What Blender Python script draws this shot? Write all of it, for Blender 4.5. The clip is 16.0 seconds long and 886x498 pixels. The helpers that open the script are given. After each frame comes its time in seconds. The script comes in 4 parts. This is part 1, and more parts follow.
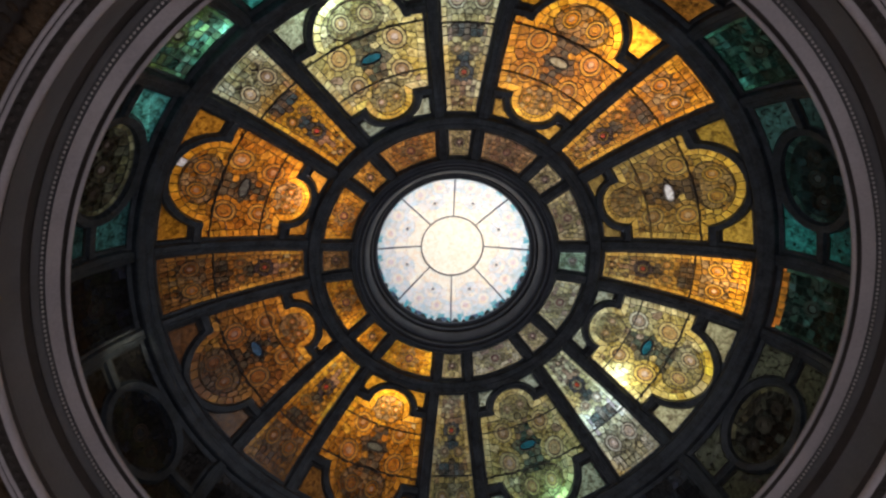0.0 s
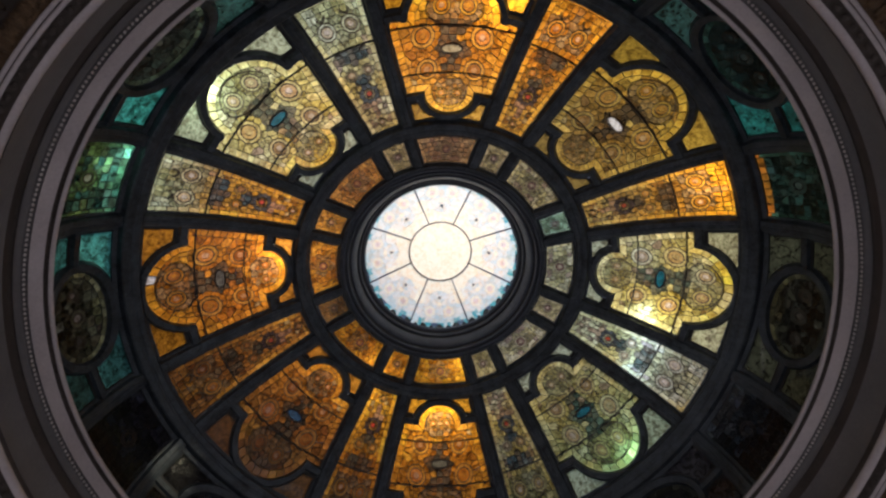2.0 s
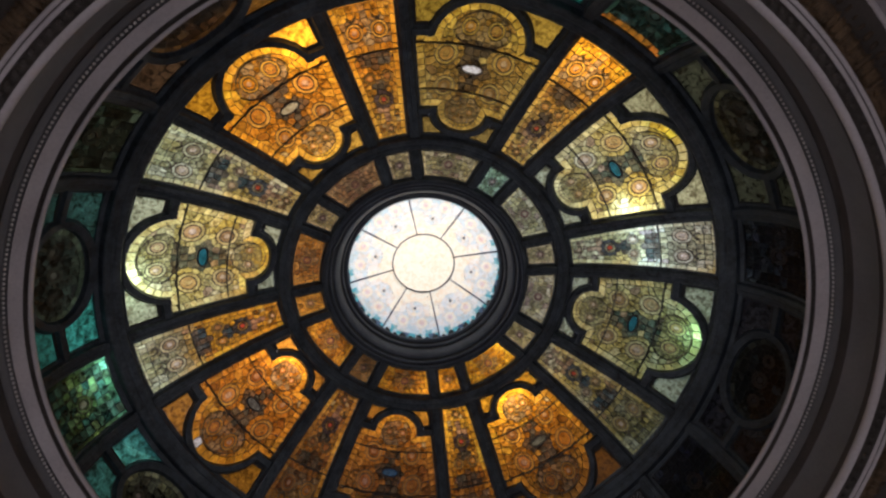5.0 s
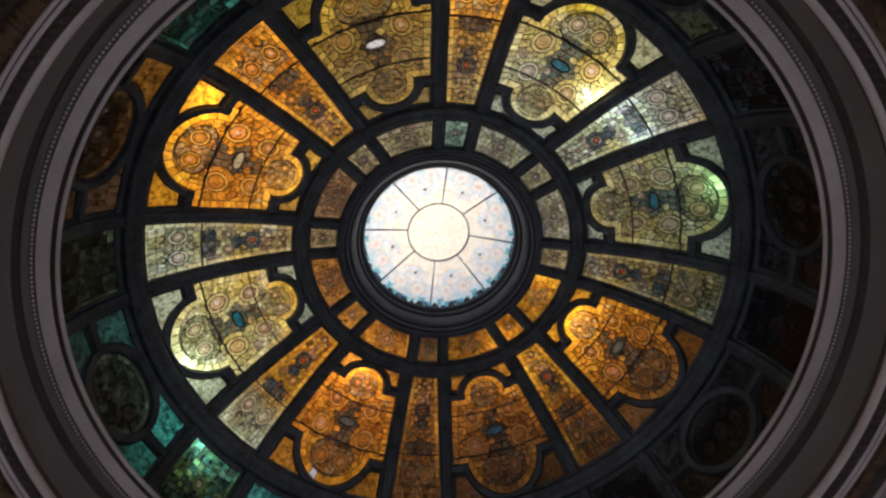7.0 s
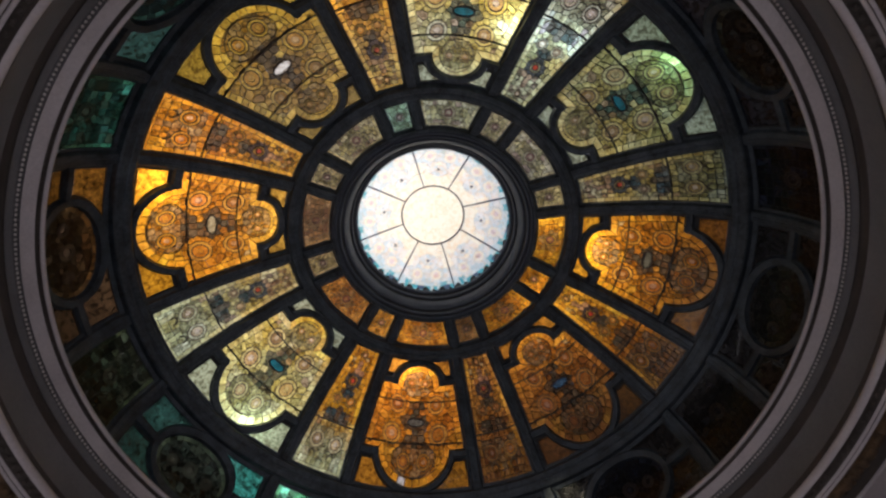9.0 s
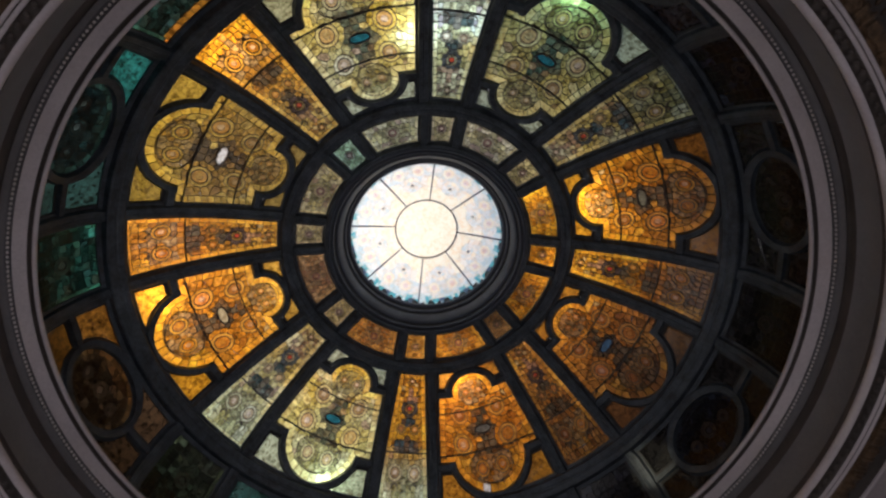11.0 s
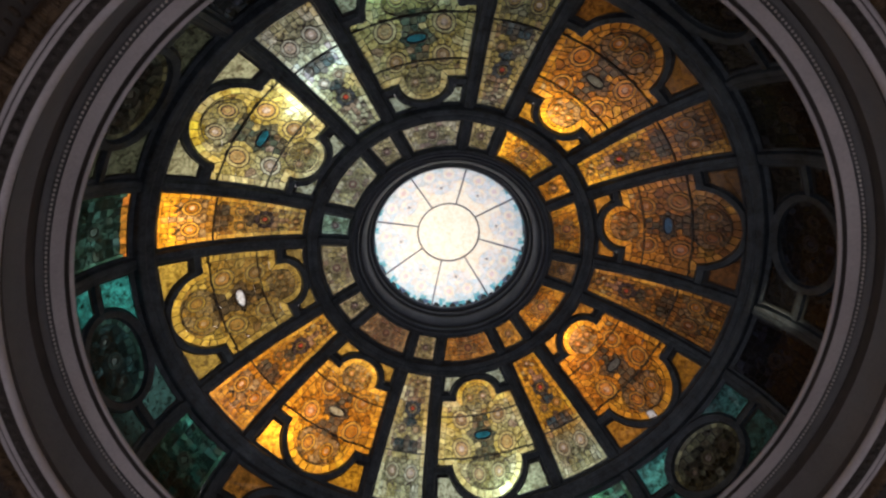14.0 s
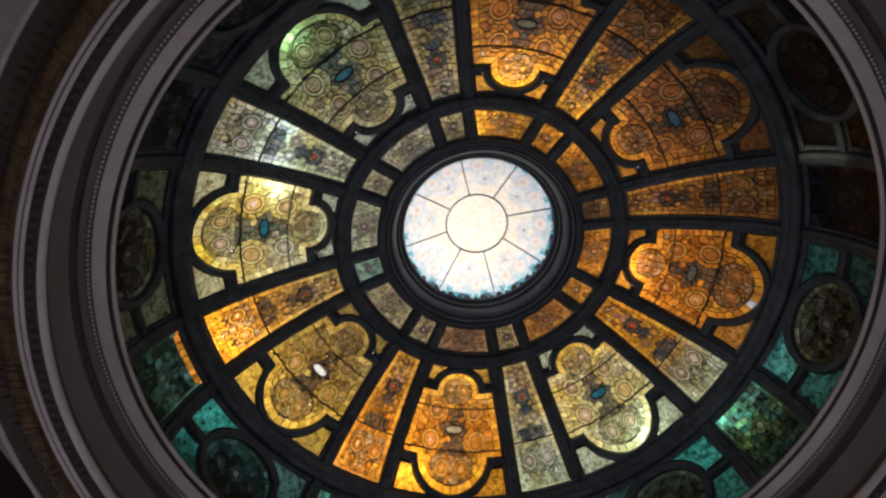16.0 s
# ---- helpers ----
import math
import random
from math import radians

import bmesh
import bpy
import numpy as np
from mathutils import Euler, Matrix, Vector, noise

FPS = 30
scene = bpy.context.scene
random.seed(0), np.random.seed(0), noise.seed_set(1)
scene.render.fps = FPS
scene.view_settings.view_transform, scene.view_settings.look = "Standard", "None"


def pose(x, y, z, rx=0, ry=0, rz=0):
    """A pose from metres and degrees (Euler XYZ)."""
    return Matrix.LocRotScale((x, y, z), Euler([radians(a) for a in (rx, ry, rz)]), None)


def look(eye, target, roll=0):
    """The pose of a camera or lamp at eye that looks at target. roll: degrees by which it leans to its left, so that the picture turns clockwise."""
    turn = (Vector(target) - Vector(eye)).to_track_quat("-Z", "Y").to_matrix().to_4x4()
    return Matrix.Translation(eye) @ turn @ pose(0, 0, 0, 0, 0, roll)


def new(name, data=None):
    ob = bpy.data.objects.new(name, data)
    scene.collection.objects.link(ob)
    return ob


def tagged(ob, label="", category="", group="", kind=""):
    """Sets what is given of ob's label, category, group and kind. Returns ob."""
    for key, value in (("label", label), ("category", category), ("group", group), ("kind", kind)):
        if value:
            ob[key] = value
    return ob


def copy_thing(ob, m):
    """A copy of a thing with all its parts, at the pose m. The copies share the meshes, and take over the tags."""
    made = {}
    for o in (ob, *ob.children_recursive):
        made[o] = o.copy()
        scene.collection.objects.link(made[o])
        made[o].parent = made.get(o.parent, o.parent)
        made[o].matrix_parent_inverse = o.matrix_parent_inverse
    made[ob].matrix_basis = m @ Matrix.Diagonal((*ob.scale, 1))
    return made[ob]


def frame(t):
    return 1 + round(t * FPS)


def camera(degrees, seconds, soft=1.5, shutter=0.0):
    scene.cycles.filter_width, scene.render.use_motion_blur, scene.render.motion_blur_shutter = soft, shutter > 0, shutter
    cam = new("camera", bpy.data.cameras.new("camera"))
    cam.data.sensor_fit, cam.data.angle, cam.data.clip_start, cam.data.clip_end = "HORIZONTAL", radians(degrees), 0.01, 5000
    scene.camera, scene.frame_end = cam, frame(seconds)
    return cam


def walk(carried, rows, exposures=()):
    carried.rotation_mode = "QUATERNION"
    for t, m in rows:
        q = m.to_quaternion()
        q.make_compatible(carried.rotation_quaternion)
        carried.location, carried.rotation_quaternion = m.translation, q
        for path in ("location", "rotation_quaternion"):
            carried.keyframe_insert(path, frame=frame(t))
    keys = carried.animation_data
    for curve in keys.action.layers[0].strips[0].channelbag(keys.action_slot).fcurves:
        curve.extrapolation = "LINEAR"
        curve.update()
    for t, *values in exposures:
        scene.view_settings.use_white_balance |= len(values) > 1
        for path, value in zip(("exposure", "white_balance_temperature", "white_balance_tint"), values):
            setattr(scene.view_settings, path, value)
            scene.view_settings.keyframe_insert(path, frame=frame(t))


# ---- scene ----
cam = camera(68.35, 16.0, soft=2.5)
ROWS = [
    (0.0, 1.062, 4.392, 1.555, 160.94, 3.32, 178.51),
    (0.5, 0.599, 4.430, 1.528, 161.20, 3.43, 184.32),
    (1.0, 0.100, 4.509, 1.548, 161.01, 3.43, 189.89),
    (1.5, -0.441, 4.540, 1.576, 160.86, 3.35, 194.87),
    (2.0, -0.929, 4.499, 1.566, 160.95, 3.55, 201.02),
    (2.5, -1.415, 4.349, 1.586, 161.12, 3.72, 207.00),
    (3.0, -1.911, 4.195, 1.582, 161.21, 3.85, 211.38),
    (3.5, -2.415, 3.982, 1.549, 161.27, 3.84, 215.95),
    (4.3, -3.142, 3.553, 1.538, 161.28, 3.98, 226.35),
    (5.1, -3.791, 2.994, 1.523, 160.93, 4.01, 237.79),
    (6.0, -4.372, 2.260, 1.518, 160.03, 4.00, 250.85),
    (6.5, -4.635, 1.731, 1.483, 158.85, 3.63, 257.18),
    (7.0, -4.809, 1.292, 1.492, 157.83, 3.58, 263.21),
    (7.5, -4.861, 0.856, 1.538, 157.04, 3.70, 269.32),
    (8.0, -4.806, 0.424, 1.539, 157.21, 4.03, 275.17),
    (8.5, -4.708, -0.121, 1.520, 157.53, 3.91, 281.29),
    (9.0, -4.608, -0.712, 1.528, 157.44, 3.55, 286.05),
    (9.8, -4.421, -1.531, 1.521, 157.73, 3.34, 295.02),
    (10.7, -4.149, -2.413, 1.531, 157.80, 3.26, 304.81),
    (11.5, -3.813, -3.139, 1.545, 157.74, 3.27, 313.80),
    (12.0, -3.622, -3.515, 1.564, 157.39, 3.82, 319.31),
    (12.5, -3.317, -3.885, 1.579, 157.17, 3.84, 325.25),
    (13.0, -2.840, -4.163, 1.543, 157.56, 3.55, 331.61),
    (13.5, -2.379, -4.456, 1.528, 157.60, 3.16, 338.79),
    (14.0, -1.991, -4.688, 1.552, 157.39, 3.22, 346.55),
    (14.5, -1.494, -4.816, 1.561, 157.57, 2.96, 353.75),
    (15.0, -1.117, -4.939, 1.576, 157.41, 3.24, 361.28),
    (15.5, -0.768, -5.006, 1.590, 157.42, 3.75, 367.74),
    (16.0, -0.319, -5.027, 1.570, 157.57, 3.75, 374.45),
]
walk(cam, [(t, pose(x, y, z, rx, ry, rz)) for t, x, y, z, rx, ry, rz in ROWS])

# ---- light ----
world = bpy.data.worlds.new("sky")
scene.world = world
world.use_nodes = True
wn = world.node_tree.nodes
sky = wn.new("ShaderNodeTexSky")
sky.sky_type = "NISHITA"
sky.sun_disc = False
sky.sun_elevation = radians(50)
sky.sun_rotation = radians(315)
sky.air_density, sky.dust_density, sky.ozone_density = 0.35, 3.0, 0.0
world.node_tree.links.new(sky.outputs[0], wn["Background"].inputs[0])
wn["Background"].inputs[1].default_value = 0.15
sun = new("sun", bpy.data.lights.new("sun", "SUN"))
sun.data.energy, sun.data.angle, sun.data.color = 0.75, radians(14), (1.0, 0.96, 0.88)
sun.matrix_world = pose(0, 0, 30, 40, 0, 225)
scene.view_settings.exposure = 0.8

U = 1.1            # metres per unit of the plan
Z_RING = 12.13     # height of the lower ring beam
A, B, ZC = 5.55, 3.2, -1.6   # dome: half width, rise and springing in plan units


def area_lamp(x, y, z, tx, ty, tz, sx, sy, watts, colour):
    lamp = new("window_light", bpy.data.lights.new("window_light", "AREA"))
    lamp.data.shape, lamp.data.size, lamp.data.size_y = "RECTANGLE", sx, sy
    lamp.data.energy, lamp.data.color = watts, colour
    lamp.matrix_world = look((x, y, z), (tx, ty, tz))
    return lamp


# fill lamps at unseen, added windows of the hall; they light the cornice from below
for ax, ay, watts in ((0, -1, 38), (0, 1, 38), (-1, 0, 47), (1, 0, 38)):
    area_lamp(7.72 * ax, 7.72 * ay, 4.2, 0, 0, 4.3, 2.9, 3.9, watts, (0.98, 0.93, 0.99))


def backlight(k, r, lift, watts, colour=(1.0, 0.9, 0.75), size=0.25):
    """A point lamp added out of view behind the glass, at the bearing k (eighths of a turn) and plan radius r."""
    th = radians(90 + 45 * k)
    z = Z_RING + U * (ZC + B * math.sqrt(1 - (r / A) ** 2) + lift)
    ob = new("attic_floodlight", bpy.data.lights.new("attic_floodlight", "POINT"))
    ob.data.energy, ob.data.color, ob.data.shadow_soft_size = watts, colour, size
    ob.location = (U * r * math.cos(th), U * r * math.sin(th), z)


# these make the hot spots in the glass
backlight(0.72, 4.70, 0.42, 29, (1.0, 0.85, 0.65), 0.35)
backlight(2.78, 3.85, 0.27, 24, (0.9, 1.0, 1.0), 0.32)
backlight(1.97, 4.75, 0.42, 19, (1.0, 0.85, 0.65), 0.35)
backlight(7.40, 4.9, 0.42, 26, (0.8, 1.0, 0.95), 0.35)
backlight(7.05, 5.3, 0.45, 26, (0.8, 1.0, 0.95), 0.35)
backlight(3.45, 4.72, 0.26, 12, (0.62, 1.0, 0.85), 0.25)
backlight(3.05, 4.0, 0.30, 10, (0.9, 1.0, 1.0), 0.25)

# extra lamps that brighten panels whose tints are already near full
backlight(4.50, 3.1, 0.50, 30, (1.0, 0.9, 0.75), 0.4)
backlight(5.15, 2.6, 0.50, 22, (1.0, 0.9, 0.75), 0.4)
backlight(6.58, 3.0, 0.50, 31, (1.0, 0.9, 0.75), 0.4)
backlight(0.45, 3.1, 0.50, 12, (1.0, 0.9, 0.75), 0.4)
backlight(4.30, 2.1, 0.40, 11, (1.0, 0.92, 0.8), 0.3)

# a spotlight on the cornice that strikes the ironwork across the dome
def on_dome(k, r, z):
    th = radians(90 + 45 * k)
    return (U * r * math.cos(th), U * r * math.sin(th), Z_RING + U * z)


spotlight = new("spotlight", bpy.data.lights.new("spotlight", "SPOT"))
spotlight.data.energy, spotlight.data.spot_size, spotlight.data.spot_blend = 950, radians(5.2), 0.8
spotlight.data.color, spotlight.data.shadow_soft_size = (1.0, 0.90, 0.62), 0.05
spotlight.matrix_world = look(on_dome(1.8, 5.3, -3.3), on_dome(5.78, 5.2, -0.62))


# ---- materials ----
def material(name):
    m = bpy.data.materials.new(name)
    m.use_nodes = True
    nt = m.node_tree
    nt.nodes.clear()
    out = nt.nodes.new("ShaderNodeOutputMaterial")
    return m, nt, out


def noise_node(nt, scale, detail=4.0, rough=0.6):
    n = nt.nodes.new("ShaderNodeTexNoise")
    n.inputs["Scale"].default_value = scale
    n.inputs["Detail"].default_value = detail
    n.inputs["Roughness"].default_value = rough
    g = nt.nodes.new("ShaderNodeNewGeometry")
    nt.links.new(g.outputs["Position"], n.inputs["Vector"])
    return n


def ramp_node(nt, src, stops):
    r = nt.nodes.new("ShaderNodeValToRGB")
    while len(r.color_ramp.elements) < len(stops):
        r.color_ramp.elements.new(0.5)
    for e, (p, c) in zip(r.color_ramp.elements, stops):
        e.position, e.color = p, (*c, 1) if len(c) == 3 else c
    nt.links.new(src, r.inputs[0])
    return r


def surface(name, dark, light, rough=0.6, metal=0.0, coarse=1.3, fine=35.0, bump=0.15):
    """A plain surface with stains at two scales and a fine relief."""
    m, nt, out = material(name)
    p = nt.nodes.new("ShaderNodeBsdfPrincipled")
    a, b = noise_node(nt, coarse), noise_node(nt, fine, 6.0)
    mix = nt.nodes.new("ShaderNodeMath")
    mix.operation = "MULTIPLY_ADD"
    mix.inputs[1].default_value = 0.45
    nt.links.new(b.outputs[0], mix.inputs[0])
    half = nt.nodes.new("ShaderNodeMath")
    half.operation = "MULTIPLY"
    half.inputs[1].default_value = 0.55
    nt.links.new(a.outputs[0], half.inputs[0])
    nt.links.new(half.outputs[0], mix.inputs[2])
    c = ramp_node(nt, mix.outputs[0], [(0.35, dark), (0.65, light)])
    nt.links.new(c.outputs[0], p.inputs["Base Color"])
    p.inputs["Metallic"].default_value = metal
    rr = nt.nodes.new("ShaderNodeMapRange")
    rr.inputs[3].default_value, rr.inputs[4].default_value = rough - 0.12, rough + 0.12
    nt.links.new(b.outputs[0], rr.inputs[0])
    nt.links.new(rr.outputs[0], p.inputs["Roughness"])
    bp = nt.nodes.new("ShaderNodeBump")
    bp.inputs["Strength"].default_value = bump
    bp.inputs["Distance"].default_value = 0.02
    nt.links.new(b.outputs[0], bp.inputs["Height"])
    nt.links.new(bp.outputs[0], p.inputs["Normal"])
    nt.links.new(p.outputs[0], out.inputs[0])
    return m


def glass(name, depth=0.5, grain=0.5, blotch=0.6, forward=0.09):
    """Opalescent leaded glass: each piece has its own colour, streaked and mottled; it lets light through scattered."""
    m, nt, out = material(name)
    info = nt.nodes.new("ShaderNodeObjectInfo")
    a, b = noise_node(nt, 6.0, 3.0), noise_node(nt, 30.0, 5.0, 0.7)
    a.inputs["Distortion"].default_value = 1.2
    layers = [ramp_node(nt, a.outputs[0], [(0.3, (depth, depth * 0.96, depth * 0.92)), (0.68, (1, 1, 1))]),
              ramp_node(nt, b.outputs[0], [(0.32, (grain, grain * 0.95, grain * 0.9)), (0.6, (1, 1, 1))])]
    d = noise_node(nt, 12.0, 2.0, 0.5)
    d.inputs["Distortion"].default_value = 0.8
    layers.append(ramp_node(nt, d.outputs[0], [(0.36, (blotch, blotch * 0.90, blotch * 0.80)), (0.54, (1, 1, 1))]))
    last = info.outputs["Color"]
    for r in layers:
        mul = nt.nodes.new("ShaderNodeMixRGB")
        mul.blend_type = "MULTIPLY"
        mul.inputs[0].default_value = 1.0
        nt.links.new(last, mul.inputs[1])
        nt.links.new(r.outputs[0], mul.inputs[2])
        last = mul.outputs[0]
    tr = nt.nodes.new("ShaderNodeBsdfTranslucent")
    nt.links.new(last, tr.inputs[0])
    rf = nt.nodes.new("ShaderNodeBsdfRefraction")
    rf.inputs["Roughness"].default_value, rf.inputs["IOR"].default_value = 0.75, 1.3
    nt.links.new(last, rf.inputs[0])
    through_mix = nt.nodes.new("ShaderNodeMixShader")
    through_mix.inputs[0].default_value = forward
    nt.links.new(tr.outputs[0], through_mix.inputs[1])
    nt.links.new(rf.outputs[0], through_mix.inputs[2])
    gl = nt.nodes.new("ShaderNodeBsdfGlossy")
    gl.inputs["Roughness"].default_value = 0.2
    gl.inputs[0].default_value = (0.9, 0.9, 0.9, 1)
    bp = nt.nodes.new("ShaderNodeBump")
    bp.inputs["Strength"].default_value = 0.25
    bp.inputs["Distance"].default_value = 0.01
    nt.links.new(b.outputs[0], bp.inputs["Height"])
    nt.links.new(bp.outputs[0], gl.inputs["Normal"])
    mx = nt.nodes.new("ShaderNodeMixShader")
    mx.inputs[0].default_value = 0.035
    nt.links.new(through_mix.outputs[0], mx.inputs[1])
    nt.links.new(gl.outputs[0], mx.inputs[2])
    nt.links.new(mx.outputs[0], out.inputs[0])
    return m


CLEAR, nt_, out_ = material("clear_glass")
bs_ = nt_.nodes.new("ShaderNodeBsdfGlass")
bs_.inputs["IOR"].default_value = 1.45
nt_.links.new(bs_.outputs[0], out_.inputs[0])
GLASS = glass("opalescent_glass", 0.6, 0.55, 0.7)
PAINTED = glass("painted_glass", 0.55, 0.42, 0.42)
MOTTLED = glass("mottled_glass", 0.30, 0.35, 0.30)
PALE = glass("pale_painted_glass", 0.985, 0.97, 0.985, 0.0)
LEAD = surface("lead", (0.012, 0.012, 0.013), (0.03, 0.03, 0.032), 0.55, 0.3)
IRON = surface("painted_iron", (0.012, 0.016, 0.023), (0.080, 0.102, 0.130), 0.42, 0.30, 3.0, 16.0, 0.5)
# the iron paint again, lightened as by the skylight, for the oculus rings
SKYLIT_PAINT = surface("skylit_iron_paint", (0.044, 0.055, 0.078), (0.09, 0.11, 0.15), 0.5, 0.2, 2.0, 40.0)
BLACK_AND_SHADE = surface("black_iron_and_shade", (0.014, 0.015, 0.018), (0.032, 0.034, 0.039), 0.75, 0.0, 2.0, 40.0)
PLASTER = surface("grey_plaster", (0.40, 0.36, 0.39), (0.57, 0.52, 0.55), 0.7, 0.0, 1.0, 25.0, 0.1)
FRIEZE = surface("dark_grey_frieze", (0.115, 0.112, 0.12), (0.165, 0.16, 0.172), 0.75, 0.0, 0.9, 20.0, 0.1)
# brown for dark ornaments and decks, and the shade coloured into cornice grooves
SHADE = surface("shade_and_brown_plaster", (0.035, 0.028, 0.026), (0.075, 0.06, 0.055), 0.7, 0.0, 1.5, 30.0, 0.2)
BRONZE = surface("dull_bronze_paint", (0.03, 0.022, 0.018), (0.12, 0.075, 0.045), 0.6, 0.3, 5.0, 60.0, 0.3)
GILT = surface("tarnished_gilding", (0.035, 0.023, 0.015), (0.18, 0.11, 0.06), 0.5, 0.5, 5.0, 60.0, 0.5)
PEARL = surface("pale_bead_paint", (0.60, 0.56, 0.56), (0.80, 0.75, 0.75), 0.35, 0.0, 1.0, 25.0, 0.05)
PAINT = surface("mauve_paint", (0.24, 0.205, 0.225), (0.33, 0.29, 0.31), 0.8, 0.0, 1.2, 30.0, 0.1)
SCROLL = surface("aubergine_paint", (0.05, 0.03, 0.04), (0.10, 0.06, 0.07), 0.7, 0.0, 4.0, 40.0, 0.1)
PAINTLINE = surface("brown_vitreous_paint", (0.02, 0.012, 0.008), (0.06, 0.035, 0.02), 0.6, 0.0, 6.0, 60.0, 0.1)
STONE = surface("pale_stone", (0.34, 0.31, 0.28), (0.46, 0.43, 0.39), 0.5, 0.0, 0.8, 18.0, 0.1)


# ---- the shape of the dome ----
def shell(r):
    """Height and slope angle of the dome at the plan radius r."""
    z = ZC + B * math.sqrt(max(0.0, 1 - (r / A) ** 2))
    return z


def spot(phi, w, r, off=0.0, z=None):
    """The place on the dome at bearing phi (radians), w plan units to its side along the arc, at radius r; off goes inward."""
    th = phi + w / r
    zz = shell(r)
    nr, nz = r / A ** 2, (zz - ZC) / B ** 2
    n = math.hypot(nr, nz)
    rr, zz = r - off * nr / n, zz - off * nz / n
    return Vector((U * rr * math.cos(th), U * rr * math.sin(th), Z_RING + U * zz))


# radius as a function of the length along the meridian, for the steep lower zone
LOW = []
LENGTH = 0.0
for i in range(0, 401):
    v = math.acos(5.04 / A) * (1 - i / 400)
    p = (A * math.cos(v), ZC + B * math.sin(v))
    if LOW:
        LENGTH += math.hypot(p[0] - LOW[-1][1], p[1] - LOW[-1][2])
    LOW.append((LENGTH, p[0], p[1]))


def low_radius(s):
    """Radius of the dome s plan units below the lower ring beam."""
    i = min(400, max(0, int(400 * s / LENGTH)))
    while i < 400 and LOW[i][0] < s:
        i += 1
    while i > 0 and LOW[i][0] > s:
        i -= 1
    j = min(400, i + 1)
    f = 0 if i == j else (s - LOW[i][0]) / (LOW[j][0] - LOW[i][0])
    return min(A - 1e-4, LOW[i][1] + f * (LOW[j][1] - LOW[i][1]))


def part(name, bm, mat, parent, label="", smooth=False):
    me = bpy.data.meshes.new(name)
    bm.normal_update()
    bm.to_mesh(me)
    bm.free()
    me.materials.append(mat)
    if smooth:
        me.polygons.foreach_set("use_smooth", [True] * len(me.polygons))
    ob = new(name, me)
    ob.parent = parent
    if label:
        ob["label"] = label
    return ob


def from_lists(name, verts, faces, mat, parent, label="", smooth=False):
    me = bpy.data.meshes.new(name)
    me.from_pydata([tuple(v) for v in verts], [], faces)
    me.materials.append(mat)
    if smooth:
        me.polygons.foreach_set("use_smooth", [True] * len(me.polygons))
    me.update()
    ob = new(name, me)
    ob.parent = parent
    if label:
        ob["label"] = label
    return ob


def lathe(name, profile, mat, parent, label="", steps=192, smooth=True, span=(0.0, 2 * math.pi)):
    """A moulding turned round the dome's axis from (radius, height) pairs in plan units."""
    verts, faces, n = [], [], len(profile)
    full = abs(span[1] - span[0] - 2 * math.pi) < 1e-6
    rings = steps if full else steps + 1
    for i in range(rings):
        th = span[0] + (span[1] - span[0]) * i / steps
        for r, z in profile:
            verts.append((U * r * math.cos(th), U * r * math.sin(th), Z_RING + U * z))
    for i in range(steps):
        j = (i + 1) % rings
        for k in range(n - 1):
            faces.append((i * n + k, i * n + k + 1, j * n + k + 1, j * n + k))
    return from_lists(name, verts, faces, mat, parent, label, smooth)


# ---- plane geometry for leaded panels ----
def cut(poly, px, py, nx, ny):
    """The part of a polygon on the side of the line through (px, py) that the normal points away from."""
    out = []
    m = len(poly)
    for i in range(m):
        a, b = poly[i], poly[(i + 1) % m]
        da = (a[0] - px) * nx + (a[1] - py) * ny
        db = (b[0] - px) * nx + (b[1] - py) * ny
        if da <= 0:
            out.append(a)
        if (da < 0 < db) or (db < 0 < da):
            f = da / (da - db)
            out.append((a[0] + f * (b[0] - a[0]), a[1] + f * (b[1] - a[1])))
    return out


def area(poly):
    return 0.5 * sum(a[0] * b[1] - b[0] * a[1] for a, b in zip(poly, poly[1:] + poly[:1]))


def middle(poly):
    return sum(p[0] for p in poly) / len(poly), sum(p[1] for p in poly) / len(poly)


def inside(poly, x, y):
    hit = False
    for (x0, y0), (x1, y1) in zip(poly, poly[1:] + poly[:1]):
        if (y0 > y) != (y1 > y) and x < x0 + (y - y0) * (x1 - x0) / (y1 - y0):
            hit = not hit
    return hit


def cells(outline, seeds):
    """Voronoi pieces of the outline: (seed index, polygon)."""
    res = []
    for i, (x, y) in enumerate(seeds):
        poly = outline
        near = sorted(range(len(seeds)), key=lambda j: (seeds[j][0] - x) ** 2 + (seeds[j][1] - y) ** 2)[1:44]
        for j in near:
            ox, oy = seeds[j]
            poly = cut(poly, (x + ox) / 2, (y + oy) / 2, ox - x, oy - y)
            if len(poly) < 3:
                break
        clean = []
        for p in poly:
            if not clean or math.hypot(p[0] - clean[-1][0], p[1] - clean[-1][1]) > 0.004:
                clean.append(p)
        if len(clean) >= 3 and abs(area(clean)) > 0.0006:
            res.append((i, clean))
    return res


def offset(poly, d):
    """The polygon with every corner moved inward by d (counter-clockwise order)."""
    res, m = [], len(poly)
    for i in range(m):
        a, b, c = poly[i - 1], poly[i], poly[(i + 1) % m]
        u, v = Vector((b[0] - a[0], b[1] - a[1])), Vector((c[0] - b[0], c[1] - b[1]))
        if u.length < 1e-6 or v.length < 1e-6:
            res.append(b)
            continue
        u, v = u.normalized(), v.normalized()
        n = Vector((-u.y - v.y, u.x + v.x))
        k = n.length
        if k < 0.3:
            res.append(b)
            continue
        n /= k
        s = d / max(0.5, n.x * -u.y + n.y * u.x)
        res.append((b[0] + n.x * s, b[1] + n.y * s))
    return res


